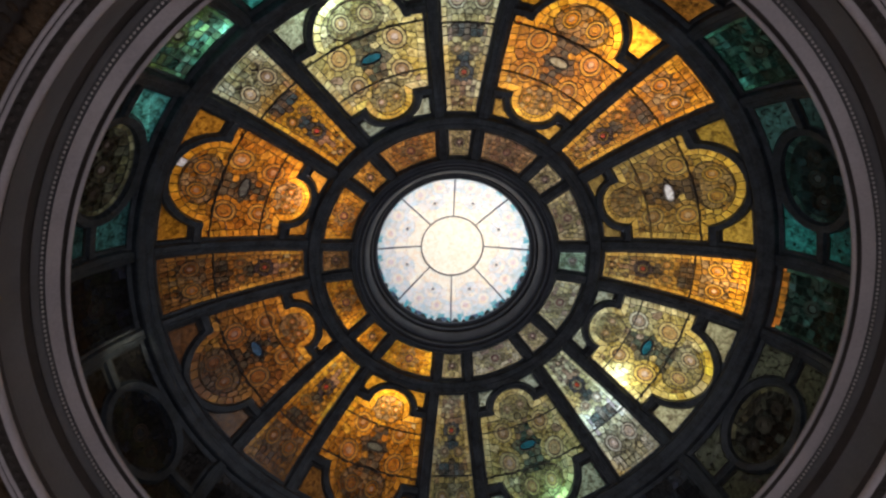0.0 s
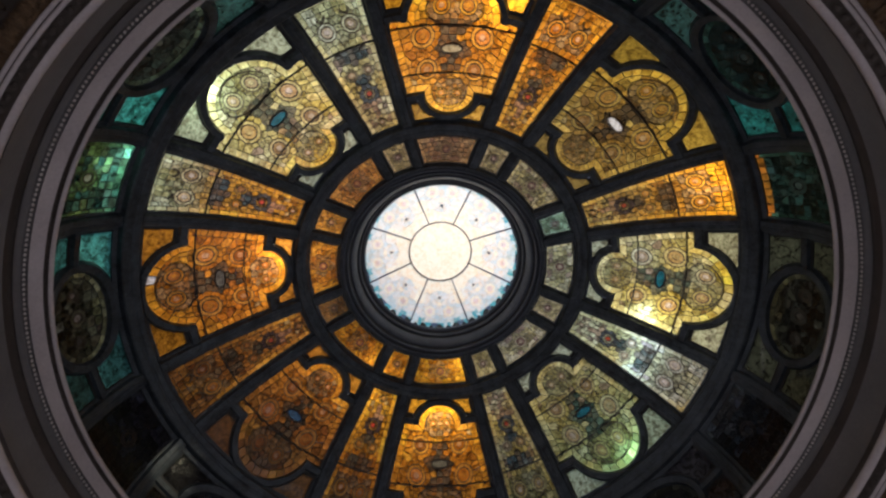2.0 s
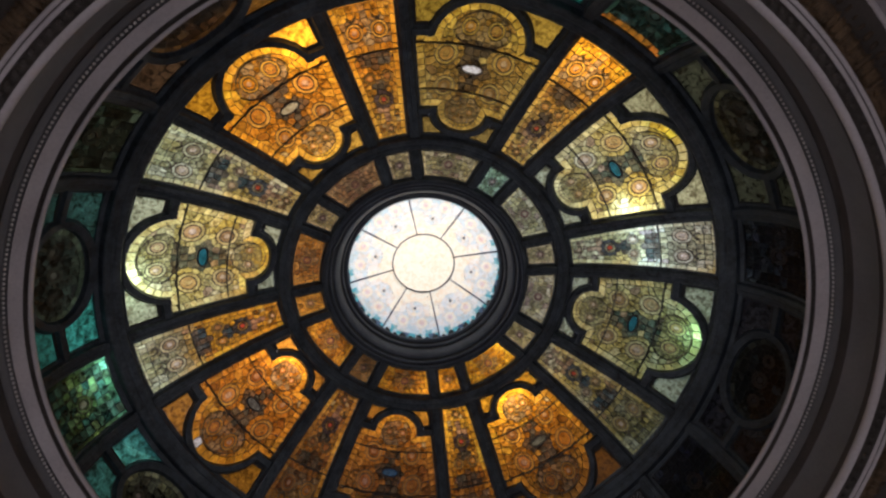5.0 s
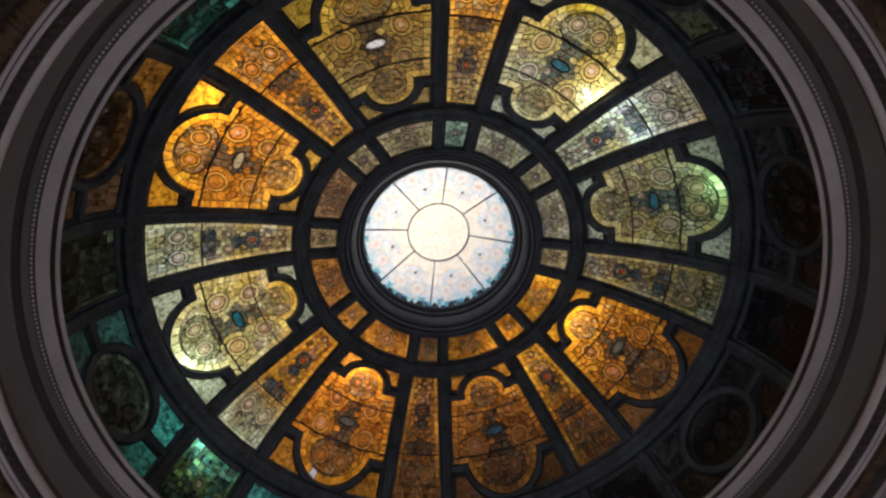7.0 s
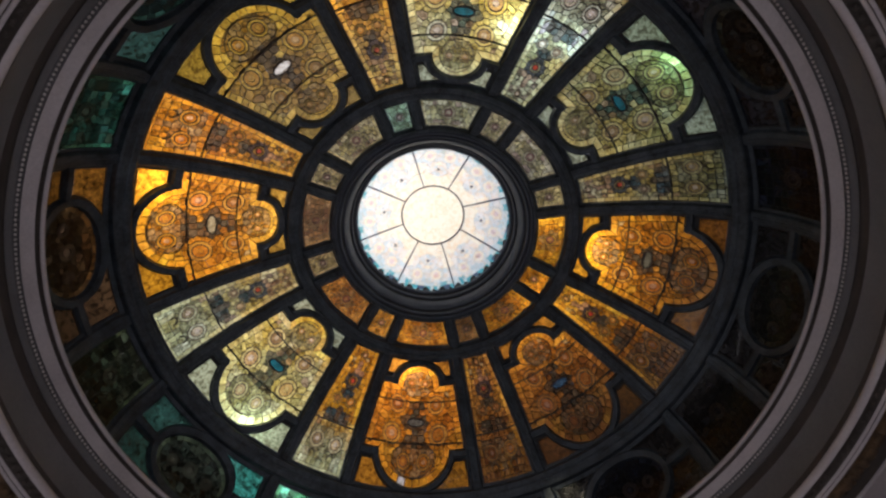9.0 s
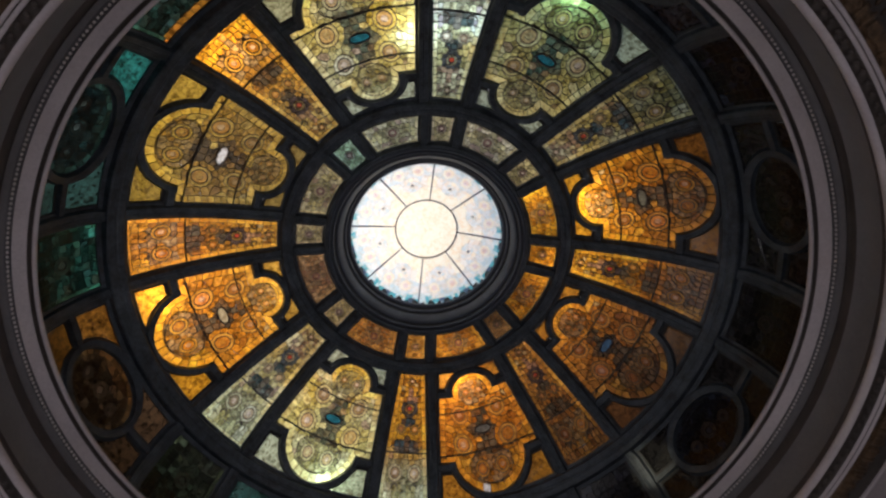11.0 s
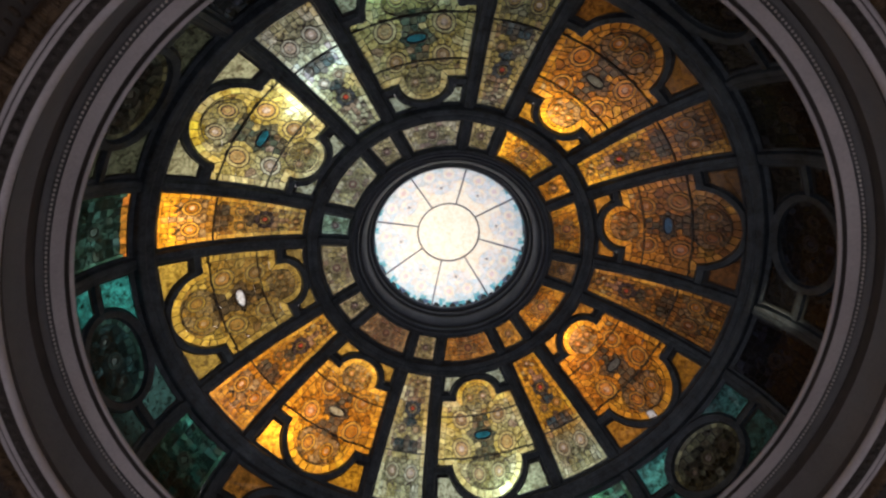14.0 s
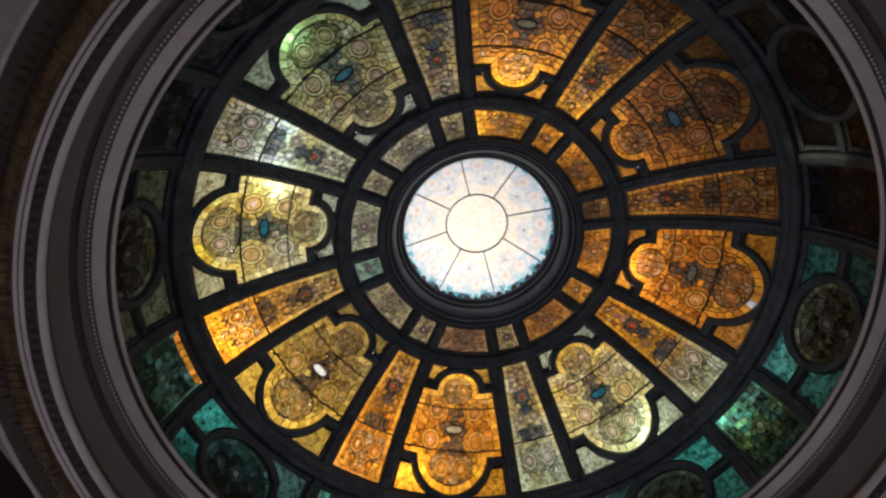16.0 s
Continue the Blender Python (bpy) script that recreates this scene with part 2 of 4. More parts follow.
def dense(poly, step):
    res = []
    for a, b in zip(poly, poly[1:] + poly[:1]):
        n = max(1, round(math.hypot(b[0] - a[0], b[1] - a[1]) / step))
        res += [(a[0] + (b[0] - a[0]) * i / n, a[1] + (b[1] - a[1]) * i / n) for i in range(n)]
    return res


class Panel:
    """One leaded panel, drawn in (side, radius) on the dome at bearing 0; pieces are objects under one thing."""

    def __init__(self, name, label, category, group, radius_of, centre):
        self.radius_of = radius_of
        self.origin = spot(0, centre[0], radius_of(centre[1]))
        self.thing = new(name)
        tagged(self.thing, label, category, group)
        self.thing.location = self.origin
        self.lead_v, self.lead_f = [], []

    def at(self, w, s, off):
        return spot(0, w, self.radius_of(s), off) - self.origin

    def piece(self, name, poly, role, gap=0.006, thick=0.010, mat=None, label=""):
        if area(poly) < 0:
            poly = poly[::-1]
        cx, cy = middle(poly)
        reach = 2 * abs(area(poly)) / max(1e-6, sum(math.hypot(b[0] - a[0], b[1] - a[1]) for a, b in zip(poly, poly[1:] + poly[:1])))
        k = max(0.45, 1 - gap / max(1e-6, reach))
        inner = [(cx + (x - cx) * k, cy + (y - cy) * k) for x, y in poly]
        top = [(cx + (x - cx) * k * 0.94, cy + (y - cy) * k * 0.94) for x, y in poly]
        m = len(poly)
        verts = [self.at(x, y, 0.0) for x, y in inner] + [self.at(x, y, thick) for x, y in top]
        faces = [tuple(range(m, 2 * m))] + [(i, (i + 1) % m, m + (i + 1) % m, m + i) for i in range(m)]
        ob = from_lists(name, verts, faces, mat or GLASS, self.thing, label)
        META[ob.data.name] = (role, cx, cy, RNG.random(), RNG.random())
        base = len(self.lead_v)
        self.lead_v += [self.at(x, y, 0.014) for x, y in poly] + [self.at(x, y, 0.012) for x, y in inner] + [self.at(x, y, 0.0) for x, y in inner]
        for i in range(m):
            j = (i + 1) % m
            self.lead_f += [(base + i, base + j, base + m + j, base + m + i), (base + m + i, base + m + j, base + 2 * m + j, base + 2 * m + i)]
        return ob

    def strip(self, name, line, half, off, high, mat, label="", closed=False):
        """A raised bar of half width `half` along a line on the panel."""
        verts, faces, m = [], [], len(line)
        for i, (x, y) in enumerate(line):
            a = line[i - 1] if i or closed else line[i]
            b = line[(i + 1) % m] if i < m - 1 or closed else line[i]
            d = Vector((b[0] - a[0], b[1] - a[1]))
            d = d.normalized() if d.length > 1e-9 else Vector((1, 0))
            nx, ny = -d.y, d.x
            for f, o in ((-1, off), (-0.8, off + high), (0.8, off + high), (1, off)):
                verts.append(self.at(x + nx * half * f, y + ny * half * f, o))
        for i in range(m if closed else m - 1):
            j = (i + 1) % m
            for q in range(3):
                faces.append((4 * i + q, 4 * i + q + 1, 4 * j + q + 1, 4 * j + q))
        return from_lists(name, verts, faces, mat, self.thing, label)

    def plate(self, name, outer, inner, off, high, mat, label=""):
        """A solid band between two lines of equal length."""
        if len(outer) == 2:
            outer, inner = ([(q[0][0] + (q[1][0] - q[0][0]) * i / 6, q[0][1] + (q[1][1] - q[0][1]) * i / 6) for i in range(7)] for q in (outer, inner))
        verts, faces, m = [], [], len(outer)
        for a, b in zip(outer, inner):
            for f, o in ((-0.09, off + 0.006), (0.0, off + 0.02), (0.15, off + high), (0.85, off + high), (1.0, off + 0.02), (1.09, off + 0.006)):
                verts.append(self.at(a[0] + (b[0] - a[0]) * f, a[1] + (b[1] - a[1]) * f, o))
        for i in range(m - 1):
            for q in range(5):
                faces.append((6 * i + q, 6 * i + q + 1, 6 * i + 7 + q, 6 * i + 6 + q))
        return from_lists(name, verts, faces, mat, self.thing, label)

    def finish(self):
        ob = from_lists("lead_came", self.lead_v, self.lead_f, LEAD, self.thing, "dark lead cames between the glass")
        bm = bmesh.new()
        bm.from_mesh(ob.data)
        bmesh.ops.remove_doubles(bm, verts=bm.verts, dist=0.0008)
        bm.to_mesh(ob.data)
        bm.free()
        return self.thing

    def hoop(self, name, outer, inner, role):
        """A band of glass between two outlines of as many points."""
        m = len(outer)
        verts = [self.at(x, y, 0.012) for x, y in outer] + [self.at(x, y, 0.014) for x, y in inner]
        ob = from_lists(name, verts, [(i, (i + 1) % m, m + (i + 1) % m, m + i) for i in range(m)], GLASS, self.thing)
        cx, cy = middle(outer)
        META[ob.data.name] = (role, cx, cy, RNG.random(), RNG.random())
        return ob


META = {}
RNG = random.Random(4)


def circle(x, y, rad, n=12):
    return [(x + rad * math.cos(2 * math.pi * (i + 0.5) / n), y + rad * math.sin(2 * math.pi * (i + 0.5) / n)) for i in range(n)]


def scaled(poly, k):
    cx, cy = middle(poly)
    return [(cx + (x - cx) * k, cy + (y - cy) * k) for x, y in poly]


def mosaic(panel, outline, holes, step, design, half, seed, gap=0.0022, mat=None):
    """Fills an outline with rows of small squares that flow round convex holes; design(x, y) names the role of a piece."""
    rng = random.Random(seed)
    seeds, roles = [], []
    for hole in holes:
        m = len(hole)
        for i in range(m):
            a, b = hole[i], hole[(i + 1) % m]
            dx, dy = b[0] - a[0], b[1] - a[1]
            n = math.hypot(dx, dy)
            for d in (-0.025, 0.025):
                x, y = (a[0] + b[0]) / 2 + d * dy / n, (a[1] + b[1]) / 2 - d * dx / n
                seeds.append((x, y)), roles.append("" if d < 0 else design(x, y))
    ys = [p[1] for p in outline]
    rows = max(2, round((max(ys) - min(ys)) / step))
    for i in range(rows):
        y = min(ys) + (max(ys) - min(ys)) * (i + 0.5) / rows
        cols = max(1, round(half(y) / step))
        for j in range(-cols, cols + 1):
            x = half(y) * j / cols + rng.uniform(-0.008, 0.008)
            yy = y + rng.uniform(-0.010, 0.010)
            if not inside(outline, x, yy) or any((x - a) ** 2 + (yy - b) ** 2 < (0.62 * step) ** 2 for a, b in seeds):
                continue
            if any(inside(hole, x, yy) for hole in holes):
                continue
            seeds.append((x, yy)), roles.append(design(x, yy))
    for i, poly in cells(outline, seeds):
        if roles[i]:
            panel.piece("tessera", poly, roles[i], gap, mat=mat or PAINTED)


def roundel(panel, hole, eye=0.30, role="roundel", centre="eye"):
    """Concentric rings of glass with dark lines between them, in a round hole of the mosaic."""
    mid, core = scaled(hole, 0.66), scaled(hole, eye)
    ob = panel.piece("roundel", core, centre, 0.002)
    bands = [panel.hoop("roundel_halo", hole, mid, "halo"), panel.hoop("roundel_ring", mid, core, role)]
    for k, w in ((1.0, 0.008), (0.66, 0.010)):
        bands.append(panel.strip("roundel_line", scaled(hole, k), w, 0.012, 0.012, PAINTLINE, closed=True))
    for band in bands:
        band.parent = ob


def both(pts):
    return [(x, y) for x, y in pts], [(-x, y) for x, y in pts[::-1]]


def border(panel, outline, width, step, role="border", gap=0.0026):
    """A row of small tesserae along the inside of an outline; returns what is left inside it."""
    ring = dense(outline, step)
    inn = offset(ring, width)
    m = len(ring)
    for i in range(m):
        j = (i + 1) % m
        quad = [ring[i], ring[j], inn[j], inn[i]]
        if abs(area(quad)) > 0.0004:
            panel.piece("tessera", quad, role, gap)
    return inn


RIB = 0.27


def half_narrow(r):
    return 0.226 + (r - 2.63) * (0.478 - 0.226) / 2.17 if r >= 2.5 else 0.155 + (r - 1.873) * 0.0727


def half_wide(r):
    return r * math.pi / 8 - half_narrow(r) - (RIB if r > 2.5 else 0.23)


BAY = lambda r: r


def wide_panel():
    p = Panel("arched_glass_panel", "amber leaded glass panel with lobed ends and jewels in the dome", "stained glass", "large lobed panels of the dome", BAY, (0, 3.75))
    r0, r1, a0, b0, a1, b1 = 3.12, 4.22, 0.40, 0.36, 0.69, 0.53
    steps = 14
    low = [(-a0 * math.cos(math.pi * i / steps), r0 - b0 * math.sin(math.pi * i / steps)) for i in range(steps + 1)]
    high = [(a1 * math.cos(math.pi * i / steps), r1 + b1 * math.sin(math.pi * i / steps)) for i in range(steps + 1)]
    side = [(half_wide(r0 + (r1 - r0) * i / 6), r0 + (r1 - r0) * i / 6) for i in range(7)]
    outline = low + side + high + [(-x, y) for x, y in side[::-1]]
    corners = [outline[0]] + [q for q in outline[1:]]
    inner = border(p, corners, 0.115, 0.12)
    jewel = [(0.165 * math.cos(q) * (1 + 0.12 * abs(math.sin(q))), 3.77 + 0.075 * math.sin(q)) for q in (2 * math.pi * (i + 0.5) / 10 for i in range(10))]
    holes = [jewel]
    for x, y, rad, n in ((0.13, 3.085, 0.09, 10), (0.37, 3.465, 0.165, 12), (0.45, 3.965, 0.18, 12), (0.195, 4.385, 0.135, 12)):
        holes += both(circle(x, y, rad, n))

    def design(x, y):
        x = abs(x)
        if math.hypot(x / 1.5, y - 3.77) < 0.17 or (3.88 < y < 4.20 and x < 0.05 + 0.95 * (y - 3.88)) or (3.40 < y < 3.66 and x < 0.03 + 0.5 * (3.66 - y)):
            return "dark"
        if math.hypot(x / 0.44, (y - 4.37) / 0.27) < 1 or math.hypot(x / 0.29, (y - 3.09) / 0.24) < 1:
            return "mid"
        if min(math.hypot(x - 0.37, y - 3.465), math.hypot(x - 0.455, y - 3.965)) < 0.27:
            return "warm"
        return "tile"

    mosaic(p, inner, holes, 0.112, design, half_wide, 11)
    p.piece("jewel", jewel, "jewel", 0.008)
    p.strip("jewel_line", jewel, 0.016, 0.012, 0.012, PAINTLINE, closed=True)
    for hole in holes[1:]:
        roundel(p, hole)
    # dark outlines round the two pairs of small roundels
    heart = [(0.43 * math.cos(q) * (1 - 0.12 * max(0, -math.sin(q))), 4.37 + 0.25 * math.sin(q) - 0.05 * math.cos(q) ** 2) for q in (2 * math.pi * i / 28 for i in range(28))]
    p.strip("outline", heart, 0.009, 0.012, 0.012, PAINTLINE, closed=True)
    p.strip("outline", circle(0, 3.09, 0.265, 22), 0.006, 0.012, 0.012, PAINTLINE, closed=True)
    # heavy bars round the lobes
    for sgn, pts, c, a, b, lim in ((-1, low, r0, a0, b0, 2.63), (1, high, r1, a1, b1, 4.80)):
        grown = [(x * (a + 0.125) / a, min(4.80, max(2.63, c + (y - c) * (b + 0.12) / b))) for x, y in pts]
        p.plate("lobe_bar", pts, grown, 0.0, 0.07, IRON, "heavy dark iron bar round the lobe")
        edge = c + sgn * 0.13
        for m in (-1, 1):
            x0 = (a + 0.125)
            bar = [(m * a, c), (m * (half_wide(c) + 0.08), c)], [(m * a, edge), (m * (half_wide(edge) + 0.08), edge)]
            p.plate("lobe_bar", *bar, 0.0, 0.07, IRON)
            # corner glass between the lobe and the frame
            curve = [(x, y) for x, y in grown if (y - edge) * sgn > 0 and x * m > 0.01]
            curve.sort(key=lambda q: abs(q[0]))
            poly = curve + [(m * x0 * 0.995, edge), (m * (half_wide(edge) + 0.03), edge), (m * (half_wide(lim) + 0.03), lim)]
            p.piece("corner_glass", dense(poly, 0.12), "corner", 0.03, mat=PAINTED)
    for r in (3.41, 4.12):
        line = [(half_wide(r) * (i / 6 - 1), r) for i in range(13)]
        p.strip("saddle_bar", line, 0.012, 0.02, 0.02, LEAD)
    return p.finish()


def narrow_panel():
    p = Panel("tapered_glass_panel", "narrow tapering leaded glass panel with scrolls in the dome", "stained glass", "narrow tapering panels of the dome", BAY, (0, 3.7))
    side = [(half_narrow(2.63 + 2.17 * i / 8), 2.63 + 2.17 * i / 8) for i in range(9)]
    outline = side + [(-x, y) for x, y in side[::-1]]
    inner = border(p, outline, 0.075, 0.13)
    holes = [circle(0, 2.80, 0.075, 10), circle(0, 3.30, 0.085, 10)]
    for x, y, rad in ((0.135, 3.66, 0.095), (0.185, 4.36, 0.135)):
        holes += both(circle(x, y, rad, 10))

    def design(x, y):
        x = abs(x)
        if 2.90 < y < 3.14 and x < 0.02 + 0.42 * (y - 2.90):
            return "pink"
        if math.hypot(x, y - 3.30) < 0.16:
            return "flower"
        if 3.42 < y < 3.60 and x < 0.10 or 3.74 < y < 4.03 and x < 0.05 + 0.85 * (y - 3.74):
            return "dark"
        if y > 4.08 and (x < 0.07 or math.hypot(x - 0.185, y - 4.36) < 0.21):
            return "mid"
        return "warm" if x < 0.25 and y > 3.2 else "tile"

    mosaic(p, inner, holes, 0.098, design, half_narrow, 5)
    roundel(p, holes[0], 0.3)
    roundel(p, holes[1], 0.5, "flower", "stone")
    for hole in holes[2:]:
        roundel(p, hole)
    for m in (-1, 1):
        for cx, cy, rad, t0, t1 in ((0.14, 3.44, 0.085, 1.5, 6.0), (0.20, 3.93, 0.10, 0.2, 4.6), (0.20, 4.58, 0.09, 2.9, 6.6), (0.15, 3.02, 0.06, 0.5, 4.4)):
            line = [(m * (cx + rad * (1 - 0.05 * i) * math.cos(t0 + (t1 - t0) * i / 11)), cy + rad * (1 - 0.05 * i) * math.sin(t0 + (t1 - t0) * i / 11)) for i in range(12)]
            p.strip("scroll", line, 0.010, 0.012, 0.010, PAINTLINE)
    for r in (4.05,):
        p.strip("saddle_bar", [(half_narrow(r) * (i / 3 - 1), r) for i in range(7)], 0.014, 0.02, 0.02, LEAD)
    return p.finish()


def small_panel(wide):
    half = half_wide if wide else half_narrow
    p = Panel("small_glass_panel", "small leaded glass panel with a rosette round the oculus" if wide else "small square leaded glass panel round the oculus", "stained glass",
              "small panels round the oculus", BAY, (0, 2.12))
    side = [(half(1.88 + 0.5 * i / 4), 1.88 + 0.5 * i / 4) for i in range(5)]
    outline = side + [(-x, y) for x, y in side[::-1]]
    inner = border(p, outline, 0.045, 0.11)
    hole = circle(0, 2.13, 0.115 if wide else 0.085, 10)

    def design(x, y):
        x, y = abs(x), abs(y - 2.13)
        if wide:
            return "mid" if math.hypot(x / 0.26, y / 0.17) < 1 else "warm" if math.hypot(x - 0.30, y) < 0.09 else "tile"
        return "dark" if abs(x - 0.8 * y) < 0.03 else "warm"

    mosaic(p, inner, [hole], 0.088, design, half, 8)
    roundel(p, hole, 0.35, "plum")
    return p.finish()


def low_half(s, wide):
    r = low_radius(s)
    return r * (math.pi / 8 - radians(5.8)) - 0.30 if wide else r * radians(5.8)


LOW_END = LENGTH - 0.10


def low_square():
    p = Panel("low_glass_panel", "blue-green leaded glass panel in the steep foot of the dome", "stained glass", "blue-green panels at the foot of the dome", low_radius, (0, 0.7))
    side = [(low_half(LOW_END * i / 6, False), LOW_END * i / 6) for i in range(7)]
    outline = side + [(-x, y) for x, y in side[::-1]]
    inner = border(p, outline, 0.06, 0.14)
    hole = circle(0, 0.60, 0.13, 12)
    patches = random.Random(31)
    dark = [(patches.uniform(0, 0.5), patches.uniform(0.1, LOW_END), patches.uniform(0.07, 0.15)) for i in range(7)]

    def design(x, y):
        if any(math.hypot(abs(x) - a, y - b) < c for a, b, c in dark):
            return "dark"
        return ("warm", "tile", "dark", "mid")[patches.randrange(4)]

    mosaic(p, inner, [hole], 0.116, design, lambda s: low_half(s, False) * 0.93, 3, mat=MOTTLED)
    roundel(p, hole, 0.5)
    return p.finish()


def low_oval():
    p = Panel("oval_glass_panel", "dim oval leaded glass medallion at the foot of the dome", "stained glass", "oval medallions at the foot of the dome", low_radius, (0, 0.7))
    cy, ax, ay, n = LOW_END * 0.47, 0.70, LOW_END * 0.5 - 0.20, 28
    oval = [(ax * math.cos(2 * math.pi * i / n), cy + ay * math.sin(2 * math.pi * i / n)) for i in range(n)]
    ring = border(p, oval, 0.085, 0.13)
    holes = [circle(0, cy, 0.13, 12)]
    holes += both(circle(0.36, cy + 0.04, 0.10, 10))
    patches = random.Random(17)

    def design(x, y):
        if 0.15 < math.hypot(x, y - cy) < 0.26 or abs(abs(x) - 0.36) < 0.06:
            return "dark"
        return ("warm", "tile", "dark")[patches.randrange(3)]

    mosaic(p, ring, holes, 0.128, design, lambda s: ax, 7, mat=MOTTLED)
    for hole in holes:
        roundel(p, hole, 0.45)
    grown = [((ax + 0.15) * math.cos(2 * math.pi * i / n), min(LOW_END, max(0, cy + (ay + 0.17) * math.sin(2 * math.pi * i / n)))) for i in range(n + 1)]
    p.plate("oval_bar", oval + oval[:1], grown, 0.0, 0.08, IRON, "heavy dark iron bar round the oval")
    for m in (-1, 1):
        xs = ax + 0.15
        bar = [(m * (xs - 0.08), cy - 0.06), (m * (low_half(cy - 0.06, True) + 0.09), cy - 0.06)], [(m * (xs - 0.08), cy + 0.06), (m * (low_half(cy + 0.06, True) + 0.09), cy + 0.06)]
        p.plate("oval_bar", *bar, 0.0, 0.07, IRON)
        for sg, lim in ((-1, 0.0), (1, LOW_END)):
            edge = cy + sg * 0.06
            curve = [q for q in grown[:-1] if (q[1] - edge) * sg > 0 and q[0] * m > 0.02]
            curve.sort(key=lambda q: abs(q[0]))
            poly = curve + [(m * xs, edge)] + [(m * (low_half(edge + (lim - edge) * q / 4, True) + 0.035), edge + (lim - edge) * q / 4) for q in range(5)]
            p.piece("corner_glass", dense(poly, 0.12), "corner", 0.03, mat=MOTTLED)
    return p.finish()


def tinted(thing, shade):
    """Gives every piece of a panel its own glass colour, with the uneven light behind it included."""
    for ob in thing.children_recursive:
        if ob.data.name in META:
            role, w, s, a, b = META[ob.data.name]
            c = shade(role, w, s, a, b)
            c = (c[0], c[1] * 1.01, c[2] + 0.010 * c[0])
            ob.color = (*[min(1.0, max(0.0, v)) for v in c], 1)


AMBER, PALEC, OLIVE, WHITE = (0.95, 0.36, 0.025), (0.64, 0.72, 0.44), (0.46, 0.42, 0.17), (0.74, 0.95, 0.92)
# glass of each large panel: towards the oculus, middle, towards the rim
# tints also hold how strongly each panel is lit from behind
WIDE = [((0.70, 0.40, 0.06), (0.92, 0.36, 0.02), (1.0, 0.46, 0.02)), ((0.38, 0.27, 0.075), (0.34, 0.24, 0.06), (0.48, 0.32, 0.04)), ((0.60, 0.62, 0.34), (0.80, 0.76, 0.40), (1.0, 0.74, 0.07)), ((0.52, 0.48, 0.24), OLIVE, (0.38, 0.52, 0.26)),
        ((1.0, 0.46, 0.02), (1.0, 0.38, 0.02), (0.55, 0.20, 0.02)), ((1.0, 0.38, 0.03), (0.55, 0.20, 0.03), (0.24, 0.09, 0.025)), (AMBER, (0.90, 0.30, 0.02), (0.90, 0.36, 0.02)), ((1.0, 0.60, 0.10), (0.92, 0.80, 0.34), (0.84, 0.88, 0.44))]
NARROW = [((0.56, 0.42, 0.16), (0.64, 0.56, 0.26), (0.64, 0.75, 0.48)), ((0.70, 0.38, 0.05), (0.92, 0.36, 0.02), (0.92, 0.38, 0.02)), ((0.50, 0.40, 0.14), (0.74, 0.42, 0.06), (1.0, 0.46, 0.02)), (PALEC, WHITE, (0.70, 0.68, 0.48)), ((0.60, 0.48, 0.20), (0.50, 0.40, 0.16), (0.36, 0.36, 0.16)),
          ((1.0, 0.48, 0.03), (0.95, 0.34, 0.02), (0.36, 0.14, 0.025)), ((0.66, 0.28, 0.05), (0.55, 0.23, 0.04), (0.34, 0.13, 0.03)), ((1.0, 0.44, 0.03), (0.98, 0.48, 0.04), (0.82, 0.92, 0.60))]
SMALLW = [(0.32, 0.20, 0.10), (0.42, 0.38, 0.22), (0.50, 0.54, 0.38), (0.66, 0.64, 0.44), (1.0, 0.48, 0.03), (1.0, 0.42, 0.03), (0.95, 0.40, 0.04), (0.60, 0.28, 0.06)]
SMALLN = [(0.38, 0.30, 0.17), (0.36, 0.31, 0.20), (0.26, 0.44, 0.40), (0.52, 0.50, 0.36), (0.60, 0.52, 0.30), (1.0, 0.44, 0.03), (0.50, 0.28, 0.10), (0.85, 0.42, 0.07)]
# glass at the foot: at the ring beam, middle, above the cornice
# near-black tints stand for bays with little light behind them
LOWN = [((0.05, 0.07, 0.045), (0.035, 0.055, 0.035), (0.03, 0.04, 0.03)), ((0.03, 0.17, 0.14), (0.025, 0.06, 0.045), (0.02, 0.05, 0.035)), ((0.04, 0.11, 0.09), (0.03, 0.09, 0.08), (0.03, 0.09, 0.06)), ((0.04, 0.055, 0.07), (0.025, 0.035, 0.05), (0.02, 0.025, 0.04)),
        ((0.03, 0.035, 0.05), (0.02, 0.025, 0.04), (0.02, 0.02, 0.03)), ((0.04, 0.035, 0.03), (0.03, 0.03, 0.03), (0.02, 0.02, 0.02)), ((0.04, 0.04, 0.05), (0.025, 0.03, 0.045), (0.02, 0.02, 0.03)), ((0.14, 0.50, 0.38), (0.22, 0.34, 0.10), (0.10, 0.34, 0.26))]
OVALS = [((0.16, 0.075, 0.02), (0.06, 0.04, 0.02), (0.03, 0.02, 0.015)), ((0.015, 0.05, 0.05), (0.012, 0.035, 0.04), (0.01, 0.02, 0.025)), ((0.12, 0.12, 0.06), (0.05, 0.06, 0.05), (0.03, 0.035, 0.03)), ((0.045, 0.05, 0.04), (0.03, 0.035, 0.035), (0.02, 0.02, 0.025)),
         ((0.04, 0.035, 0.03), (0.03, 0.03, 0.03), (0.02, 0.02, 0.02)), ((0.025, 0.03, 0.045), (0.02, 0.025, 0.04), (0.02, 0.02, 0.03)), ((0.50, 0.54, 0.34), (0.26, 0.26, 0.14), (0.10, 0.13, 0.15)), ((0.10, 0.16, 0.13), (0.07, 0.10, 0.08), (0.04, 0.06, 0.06))]
